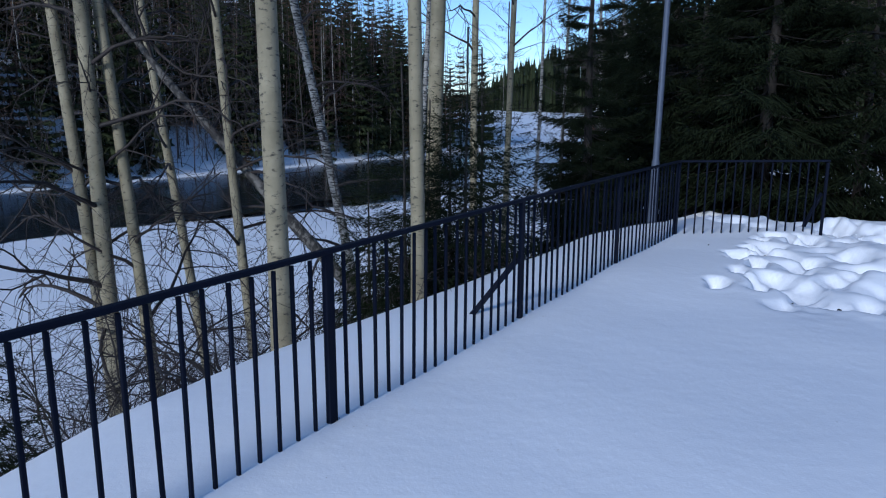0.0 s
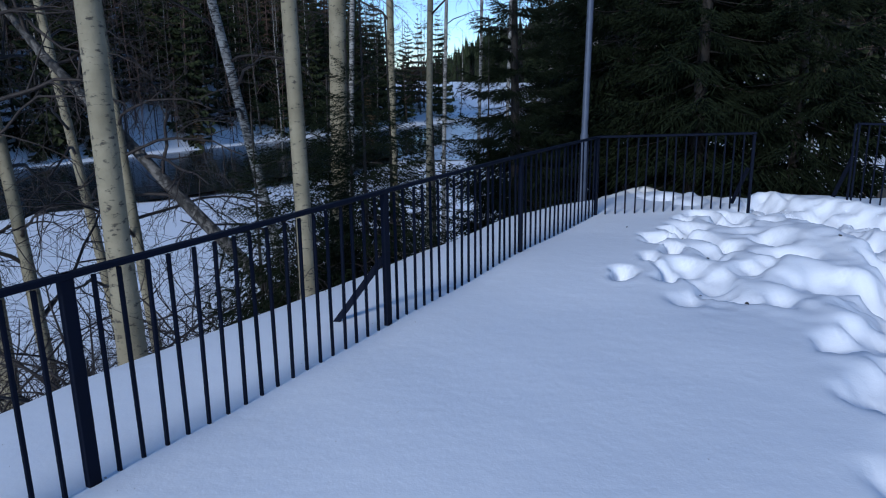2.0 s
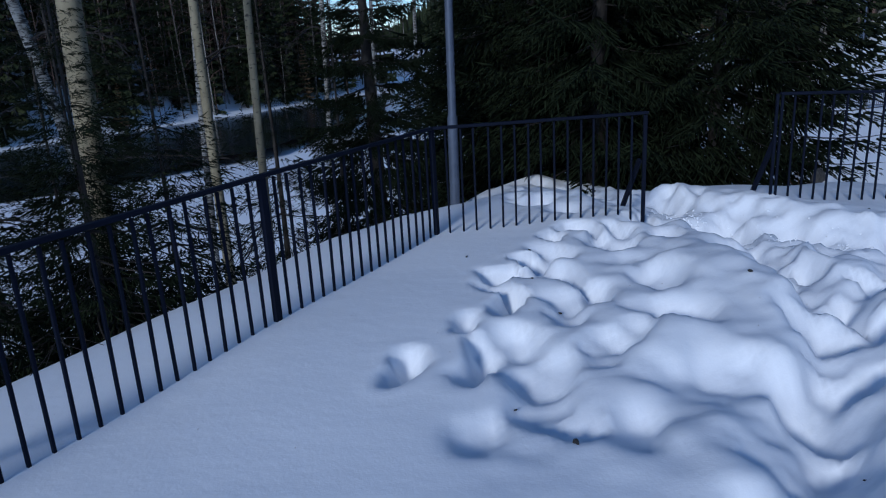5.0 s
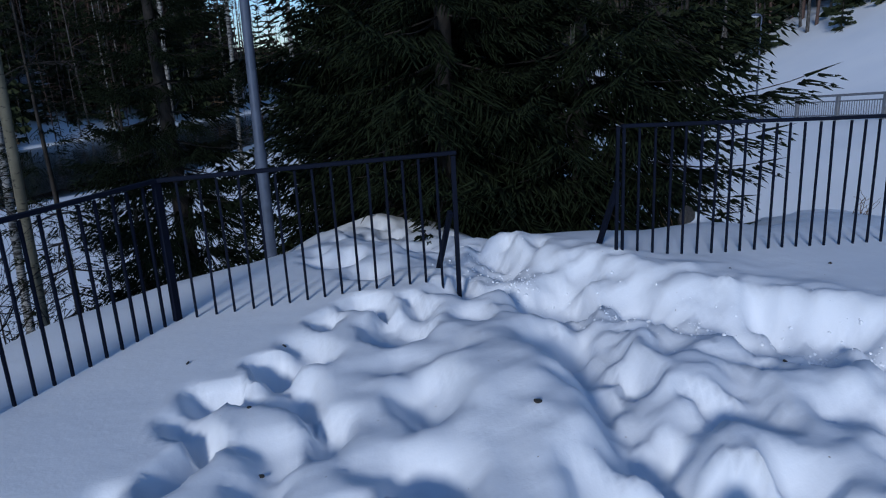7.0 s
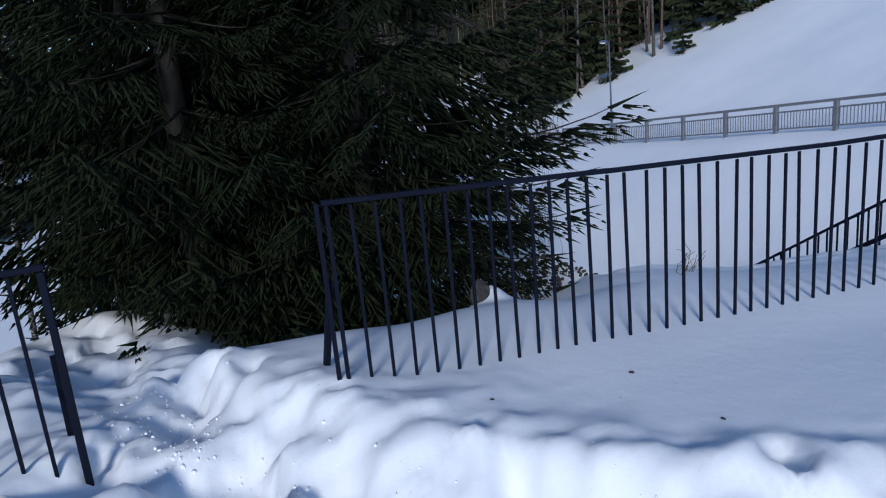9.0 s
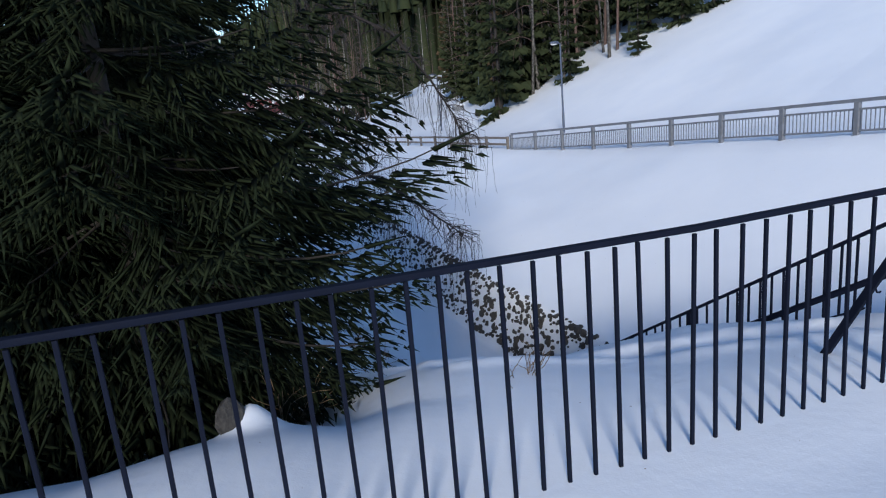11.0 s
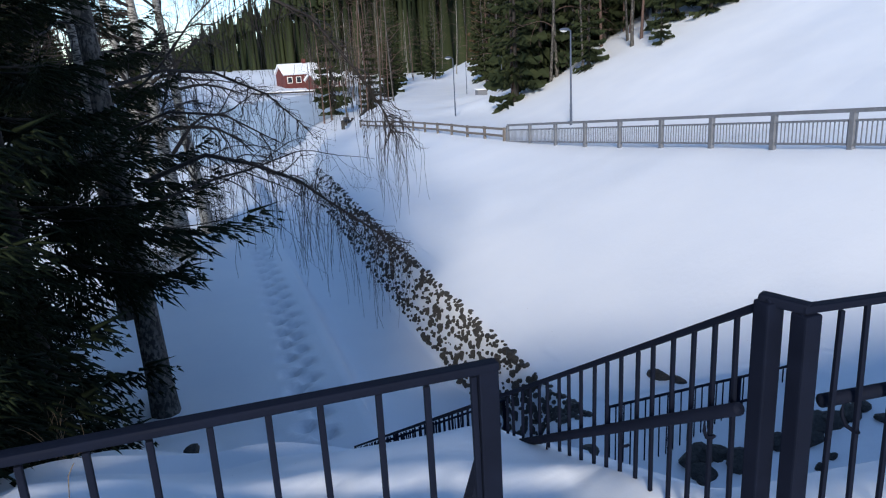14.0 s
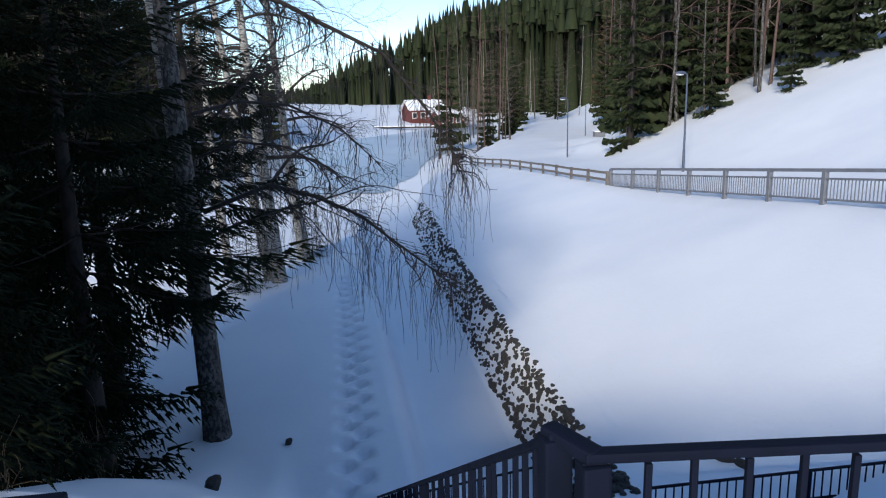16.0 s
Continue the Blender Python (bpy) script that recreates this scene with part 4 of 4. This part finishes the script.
brace(right_fence, (6.20, 9.10, -0.18), (6.24, 8.73, 0.55))
brace(right_fence, (10.79, 9.22, -0.42), (10.79, 8.65, 0.62))

# railing down the stairs, then on along the terrace
STAIR_X = 11.83
stair_rail = iron_fence([(STAIR_X, 8.76), (STAIR_X + 0.04, 16.6)], "stair_railing", "black iron railing going down the snowed-up stairs", [0.0, 2.6, 5.2, 7.84], tops=[0.80, 0.80 - 0.62 * 7.84])
edge_rail = iron_fence([(11.885, 8.66), (16.5, 8.05)], "iron_fence", "black iron railing beyond the stairs", [0.0, 2.1, 4.2], tops=[0.79, 0.79])
bm = bmesh.new()
box(bm, pose(STAIR_X, 8.76, 0.22), (0.068, 0.068, 1.15), 0.008)
part("corner_post", bm, BLACK_STEEL, stair_rail, "thick square black steel post")
bm = bmesh.new()
beam(bm, (STAIR_X - 0.01, 8.79, 0.80), (11.89, 8.65, 0.79), 0.05, 0.035, 0.009)
part("cap_rail", bm, BLACK_STEEL, stair_rail)
bm = bmesh.new()
box(bm, pose(11.885, 8.66, 0.21), (0.066, 0.066, 1.13), 0.008)
part("corner_post", bm, BLACK_STEEL, edge_rail, "thick square black steel post")


def handrail(a, b, name, label, hooks, side):
    """A round handrail on bent steel brackets."""
    e = tagged(new(name), label, "handrail")
    t = Tubes()
    a, b = np.array(a), np.array(b)
    d = (b - a) / np.linalg.norm(b - a)
    t.add([a - d * 0.004, a, a + d * 0.004, (a + b) / 2, b - d * 0.004, b, b + d * 0.004], [0.002, 0.019, 0.024, 0.024, 0.024, 0.019, 0.002], 12)
    part("rail", t.mesh("handrail_tube", BLACK_STEEL), None, e)
    for f in hooks:
        q = a + (b - a) * f
        k = Tubes()
        k.add([q, q + (0, 0, -0.07), q + np.array(side) * 0.25 + (0, 0, -0.10), q + np.array(side) * 0.8 + (0, 0, -0.105), q + np.array(side)+ (0, 0, -0.10)], [0.007] * 5, 6)
        part("bracket", k.mesh("bracket", BLACK_STEEL), None, e, "bent round steel bracket")
    return e


handrail((11.775, 8.80, 0.40), (11.80, 11.2, -1.08), "handrail", "round black handrail dipping into the snow on the stairs", (0.07, 0.3, 0.6), (0.05, 0.0, 0.0))
handrail((12.02, 8.70, 0.42), (14.4, 8.42, 0.42), "handrail", "round black handrail on the terrace railing", (0.04, 0.5, 0.9), (0.0, -0.07, 0.0))

# railing down by the canal
low_rail = iron_fence([(15.0, 14.6), (21.5, 14.45)], "iron_fence", "black iron railing on the lower level by the canal", [0.0, 2.17, 4.33, 6.5], tops=[-3.15, -3.15])
bm = bmesh.new()
beam(bm, (15.0, 14.6, -3.55), (21.5, 14.45, -3.55), 0.03, 0.03)
part("middle_rail", bm, BLACK_STEEL, low_rail)


end_rail = iron_fence([(12.43, 17.62), (15.0, 18.1)], "iron_fence", "low black railing across the near end of the canal", [0.0, 2.61], tops=[-4.7, -4.7])

# grey railing along the path on the far side
def grey_top(y):
    return -0.15 - 0.0925 * (y - 19.16)


grey = tagged(new("grey_railing"), "grey steel railing along the snowy path", "railing")
ys = [37.5 - 2.3 * i for i in range(14)]
bm = bmesh.new()
box(bm, pose(0, 0, 0), (0.022, 0.022, 0.52), 0.002)
GREY_BAR = bpy.data.meshes.new("grey_bar")
bm.to_mesh(GREY_BAR)
bm.free()
GREY_BAR.materials.append(GREY_STEEL)
for i, y in enumerate(ys):
    bm = bmesh.new()
    box(bm, pose(24.2, y, grey_top(y) - 0.55), (0.12, 0.14, 1.10), 0.01)
    part("post", bm, GREY_STEEL, grey)
    if i + 1 < len(ys):
        y2 = ys[i + 1]
        for dz, w in ((0.02, 0.09), (-0.20, 0.05), (-0.74, 0.05)):
            bm = bmesh.new()
            beam(bm, (24.2, y - 0.0, grey_top(y) + dz), (24.2, y2, grey_top(y2) + dz), 0.07, w, 0.01)
            part("rail", bm, GREY_STEEL, grey)
        for k in range(1, 19):
            yy = y + (y2 - y) * k / 19
            ob = part("bar", GREY_BAR, None, grey)
            ob.matrix_world = pose(24.2, yy, grey_top(yy) - 0.47)

# low wooden fence and log barrier further along the bank
wooden = tagged(new("wooden_fence"), "low weathered wooden fence with two rails", "fence")
pts = [(24.2 + 0.0 * k - 0.3 * (k / 12) ** 2, 37.9 + 2.35 * k) for k in range(13)]
for i, (x, y) in enumerate(pts):
    z = ground_z(x, y)
    bm = bmesh.new()
    box(bm, pose(x, y, z + 0.15, random.uniform(-2, 2), random.uniform(-2, 2), 0), (0.12, 0.12, 0.95), 0.012)
    part("post", bm, WOOD, wooden)
    if i:
        x0, y0 = pts[i - 1]
        z0 = ground_z(x0, y0)
        for dz in (0.56, 0.24):
            bm = bmesh.new()
            beam(bm, (x0 - 0.07, y0, z0 + dz), (x - 0.07, y, z + dz), 0.04, 0.11, 0.008)
            part("rail", bm, WOOD, wooden)
barrier = tagged(new("log_barrier"), "dark log barrier along the bend of the bank", "barrier")
for k in range(22):
    y = 67 + 3.0 * k
    x = 22.6 + float(shift(np.array(y))) - float(shift(np.array(67.0)))
    z = ground_z(x, y)
    t = Tubes()
    t.add([(x, y, z - 0.3), (x, y, z + 0.72), (x, y, z + 0.75)], [0.16, 0.15, 0.05], 8)
    part("log_post", t.mesh("log_post", DARK_WOOD), None, barrier)
    if k:
        t = Tubes()
        t.add([(px, py, pz + 0.55), ((px + x) / 2, (py + y) / 2, (pz + z) / 2 + 0.55), (x, y, z + 0.55)], [0.13, 0.12, 0.11], 8)
        part("log", t.mesh("log", DARK_WOOD), None, barrier)
    px, py, pz = x, y, z


# ---------------------------------------------------------------- lamp posts


def lamp_post(x, y, h, r0, label, turn=180, head=True, z=None, lean=(0, 0)):
    e = tagged(new("lamp_post"), label, "lamp post", "lamp posts")
    e.matrix_world = pose(x, y, ground_z(x, y) if z is None else z, lean[0], lean[1], turn)
    t = Tubes()
    t.add([(0, 0, -0.6), (0, 0, 1.15), (0, 0, 1.2), (0, 0, h)], [r0, r0, r0 * 0.8, r0 * 0.62], 12)
    part("pole", t.mesh("lamp_pole", LAMP_STEEL), None, e)
    if head:
        t = Tubes()
        t.add([(0, 0, h - 0.02), (0.05, 0, h + 0.05), (0.18, 0, h + 0.08)], [r0 * 0.6, r0 * 0.6, r0 * 0.6], 8)
        part("arm", t.mesh("lamp_arm", LAMP_STEEL), None, e)
        bm = bmesh.new()
        bmesh.ops.create_uvsphere(bm, u_segments=14, v_segments=8, radius=1.0, matrix=pose(0.42, 0, h + 0.10) @ Matrix.Diagonal((0.34, 0.15, 0.10, 1)))
        hd = part("lamp_head", bm, LAMP_STEEL, e)
        bm = bmesh.new()
        bmesh.ops.create_uvsphere(bm, u_segments=14, v_segments=8, radius=1.0, matrix=pose(0.46, 0, h + 0.06) @ Matrix.Diagonal((0.26, 0.12, 0.10, 1)))
        part("lens", bm, LENS, hd, "pale plastic lamp lens")
    return e


lamp_post(3.6, 11.3, 7.0, 0.063, "blue-grey steel lamp post behind the fence", turn=200, lean=(0, -0.9))
lamp_post(30.3, 42.3, 5.0, 0.07, "tall grey lamp post at the foot of the snowfield", turn=190)
lamp_post(31.2, 62.8, 4.6, 0.06, "thin grey lamp post beside the path", turn=190)
for x, y, h in [(45.5, 96, 4.2), (41.5, 76, 3.6), (45.5, 84, 3.4)]:
    lamp_post(x, y, h, 0.06, "thin dark pole beside the path", head=False)

# a small metal box on legs in the snow beside the path
e = tagged(new("grit_box"), "grey grit box in the snow by the path", "grit box")
zb = ground_z(42.5, 84)
bm = bmesh.new()
box(bm, pose(42.5, 84, zb + 0.5), (1.2, 0.8, 0.7), 0.04)
part("body", bm, GREY_STEEL, e)
bm = bmesh.new()
box(bm, pose(42.5, 84, zb + 0.9, 6), (1.35, 0.95, 0.1), 0.03)
part("lid", bm, SNOW, e, "lid covered in snow")

# ---------------------------------------------------------------- red houses by the river


def red_house(x, y, z, w, d, h, turn, label):
    e = tagged(new("house"), label, "house", "red houses")
    e.matrix_world = pose(x, y, z, 0, 0, turn)
    bm = bmesh.new()
    vs = [bm.verts.new(c) for c in [(-w / 2, -d / 2, -2), (w / 2, -d / 2, -2), (w / 2, d / 2, -2), (-w / 2, d / 2, -2), (-w / 2, -d / 2, h), (w / 2, -d / 2, h), (w / 2, d / 2, h), (-w / 2, d / 2, h), (-w / 2, 0, h + d * 0.33), (w / 2, 0, h + d * 0.33)]]
    for f in [(0, 1, 5, 4), (1, 2, 6, 9, 5), (2, 3, 7, 6), (3, 0, 4, 8, 7), (4, 5, 9, 8), (6, 7, 8, 9)]:
        bm.faces.new([vs[i] for i in f])
    part("wall", bm, RED_PAINT, e)
    for s in (-1, 1):
        bm = bmesh.new()
        beam(bm, (-w / 2 - 0.5, s * d * 0.27, h + d * 0.15 + 0.16), (w / 2 + 0.5, s * d * 0.27, h + d * 0.15 + 0.16), d * 0.66, 0.45, 0.08)
        bmesh.ops.rotate(bm, cent=(0, s * d * 0.27, h + d * 0.15 + 0.16), matrix=Matrix.Rotation(-s * math.atan(0.66), 3, "X"), verts=bm.verts)
        part("roof", bm, SNOW, e, "roof under thick snow")
    bm = bmesh.new()
    box(bm, pose(w * 0.2, 0, h + d * 0.33 + 0.5), (0.8, 0.8, 1.6), 0.03)
    part("chimney", bm, RED_PAINT, e)
    for k in range(4):
        wx = -w / 2 + w * (k + 0.5) / 4
        bm = bmesh.new()
        box(bm, pose(wx, -d / 2 - 0.03, h * 0.5), (1.3, 0.10, 1.5), 0.02)
        win = part("window", bm, WHITE_PAINT, e)
        bm = bmesh.new()
        box(bm, pose(wx, -d / 2 - 0.075, h * 0.5), (1.0, 0.03, 1.2), 0.01)
        part("pane", bm, GLASS_DARK, win)
    return e


red_house(38, 190, -4.4, 9, 6.5, 2.8, 12, "red wooden house with a snowy roof by the river")
red_house(43, 180, -5.0, 8, 5, 1.8, 20, "low red boathouse with a snowy roof")
pier = tagged(new("pier"), "low wooden pier along the frozen shore", "pier")
for k in range(9):
    bm = bmesh.new()
    box(bm, pose(22 + 2.6 * k, 176 - 1.4 * k, -5.2, 0, 0, -28), (2.9, 1.6, 0.35), 0.03)
    part("deck_board", bm, DARK_WOOD, pier)
    bm = bmesh.new()
    box(bm, pose(22 + 2.6 * k, 176 - 1.4 * k, -5.0 + 0.06, 0, 0, -28), (2.7, 1.4, 0.2), 0.08)
    part("snow_cover", bm, SNOW, pier, "snow lying on the pier")

# ---------------------------------------------------------------- rocks and small things


def rock_mesh(seed):
    r = np.random.default_rng(seed)
    bm = bmesh.new()
    bmesh.ops.create_icosphere(bm, subdivisions=2, radius=1.0)
    ax = r.normal(0, 1, (7, 3))
    ax /= np.linalg.norm(ax, axis=1)[:, None]
    for v in bm.verts:
        c = np.array(v.co)
        for a in ax:
            h = c @ a
            if h > 0.72:
                c = c - a * (h - 0.72) * 0.9
        v.co = c * (1 + r.normal(0, 0.04))
    me = bpy.data.meshes.new("rock")
    bm.to_mesh(me)
    bm.free()
    me.materials.append(ROCK)
    return me


ROCKS = [rock_mesh(i) for i in range(5)]
riprap = tagged(new("stone_bank"), "dark stones with snow between them along the canal", "stone bank", kind="structure")
r = np.random.default_rng(33)
count = 0
while count < 300:
    y = 16.2 + 24 * r.random() ** 1.5
    f = r.random()
    x = float(canal_right(np.array(y))) + 0.02 + 0.45 * f
    s = r.uniform(0.05, 0.11)
    ob = part("stone", ROCKS[r.integers(5)], None, riprap)
    ob.matrix_world = pose(x, y, ground_z(x, y) + s * 0.15, r.uniform(0, 360), r.uniform(0, 360), r.uniform(0, 360)) @ Matrix.Diagonal((s * 1.3, s, s * 0.8, 1))
    count += 1
V, F, n = [], [], 0
for k in range(1400):
    y = 16.0 + 34 * r.random() ** 1.3
    x = float(canal_right(np.array(y))) + 0.0 + 0.55 * r.random()
    me = ROCKS[r.integers(5)]
    co = np.array([v.co for v in me.vertices]) * r.uniform(0.028, 0.075) * (1.2, 1.0, 0.8)
    a = r.uniform(0, 6.28)
    co = co @ np.array([[math.cos(a), -math.sin(a), 0], [math.sin(a), math.cos(a), 0], [0, 0, 1]])
    V.append(co + (x, y, ground_z(x, y) + 0.01))
    F.append(np.array([p.vertices[:] for p in me.polygons]) + n)
    n += len(co)
tagged(part("rubble", mesh_of("rubble", np.concatenate(V), np.concatenate(F), ROCK), None, riprap, "small dark stones half under snow"), kind="stuff")
for i in range(14):
    x, y, s = r.uniform(12.6, 17.5), r.uniform(11.2, 13.6), r.uniform(0.05, 0.12)
    b = tagged(new("boulder", ROCKS[i % 5]), "dark bare boulder sticking out of the snow", "rock", "boulders")
    b.matrix_world = pose(x, y, ground_z(x, y), r.uniform(0, 360), r.uniform(0, 360), r.uniform(0, 360)) @ Matrix.Diagonal((s * 1.4, s, s * 0.8, 1))
for x, y, s in [(16.96, 16.13, 0.17), (17.08, 15.78, 0.12)]:
    b = tagged(new("boulder", ROCKS[1]), "dark boulder sticking out of the snowfield", "rock", "boulders")
    b.matrix_world = pose(x, y, ground_z(x, y), 20, 30, 200) @ Matrix.Diagonal((s * 0.7, s * 1.5, s, 1))
r = np.random.default_rng(47)
for k in range(26):
    f = (k + r.random()) / 26
    x, y, q = 15.9 + 2.4 * f + r.normal(0, 0.08), 14.1 - 0.85 * f + r.normal(0, 0.13), r.uniform(0.08, 0.17)
    b = tagged(new("boulder", ROCKS[k % 5]), "dark bare rock below the stairs with snow on top", "rock", "boulders")
    b.matrix_world = pose(x, y, ground_z(x, y) + q * 0.1, r.uniform(-15, 15), r.uniform(-15, 15), r.uniform(0, 360)) @ Matrix.Diagonal((q * 1.7, q * 1.2, q * 0.8, 1))
cap = tagged(new("boulder", ROCKS[2]), "brown boulder capped with snow at the crest", "rock", "boulders")
cap.matrix_world = pose(7.63, 10.2, ground_z(7.63, 10.2) + 0.02) @ Matrix.Diagonal((0.09, 0.10, 0.13, 1))
for x, y, s in [(9.55, 16.9, 0.17), (10.4, 20.4, 0.10)]:
    b = tagged(new("root_clod", ROCKS[3]), "dark clod of bark lying on the snow", "debris", "clods")
    b.matrix_world = pose(x, y, ground_z(x, y) + s * 0.4, 30, 10, 70) @ Matrix.Diagonal((s, s * 0.7, s, 1))
for i, (x, y, h) in enumerate([(9.3, 9.9, 0.35), (8.6, 15.5, 0.9), (8.2, 15.0, 0.8), (7.7, 15.8, 1.0), (9.0, 12.3, 0.5), (8.0, 11.0, 0.6)]):
    r = np.random.default_rng(900 + i)
    st, tw = Tubes(), Tubes()
    for k in range(6):
        a = r.uniform(0, 6.28)
        grow(st, st, r, (0, 0, -0.1), (0.35 * math.cos(a), 0.35 * math.sin(a), 1), h * r.uniform(0.6, 1.1), 0.004, 0, 0.6, 0.02, 0.12, 3, 4, 1)
    plant("dry_stalks", [("stalk_tuft", st.mesh("stalk_tuft", DRY))], "dry plant stalks poking through the snow", "dry grass", x, y, group="dry stalks")

r = np.random.default_rng(71)
# bits of bark and cone scales dropped on the snow
for k in range(26):
    x, y = r.uniform(3.0, 10.5), r.uniform(4.5, 8.4)
    b = tagged(new("bark_flake", ROCKS[k % 5]), "small brown bark flake on the snow", "debris", "bark flakes")
    q = r.uniform(0.006, 0.016)
    b.matrix_world = pose(x, y, ground_z(x, y) + 0.003, r.uniform(0, 40), r.uniform(0, 40), r.uniform(0, 360)) @ Matrix.Diagonal((q * 1.6, q, q * 0.5, 1))

# crumbs and clods of snow kicked up along the trodden way
r = np.random.default_rng(93)
V, F, n = [], [], 0
for k in range(900):
    line, wide = (TRAIL[2:8], 0.15)
    x, y = along(line, r.random())
    x, y = x + r.normal(0, wide), y + r.normal(0, wide)
    me = ROCKS[r.integers(5)]
    co = np.array([v.co for v in me.vertices]) * (0.003 + 0.010 * r.random() ** 4) * r.uniform(0.7, 1.3, 3)
    V.append(co + (x, y, ground_z(x, y) + 0.002))
    F.append(np.array([p.vertices[:] for p in me.polygons]) + n)
    n += len(co)
tagged(new("snow_crumbs", mesh_of("snow_crumbs", np.concatenate(V), np.concatenate(F), SNOW, True)), "loose crumbs of snow along the trodden way", "snow", kind="stuff")
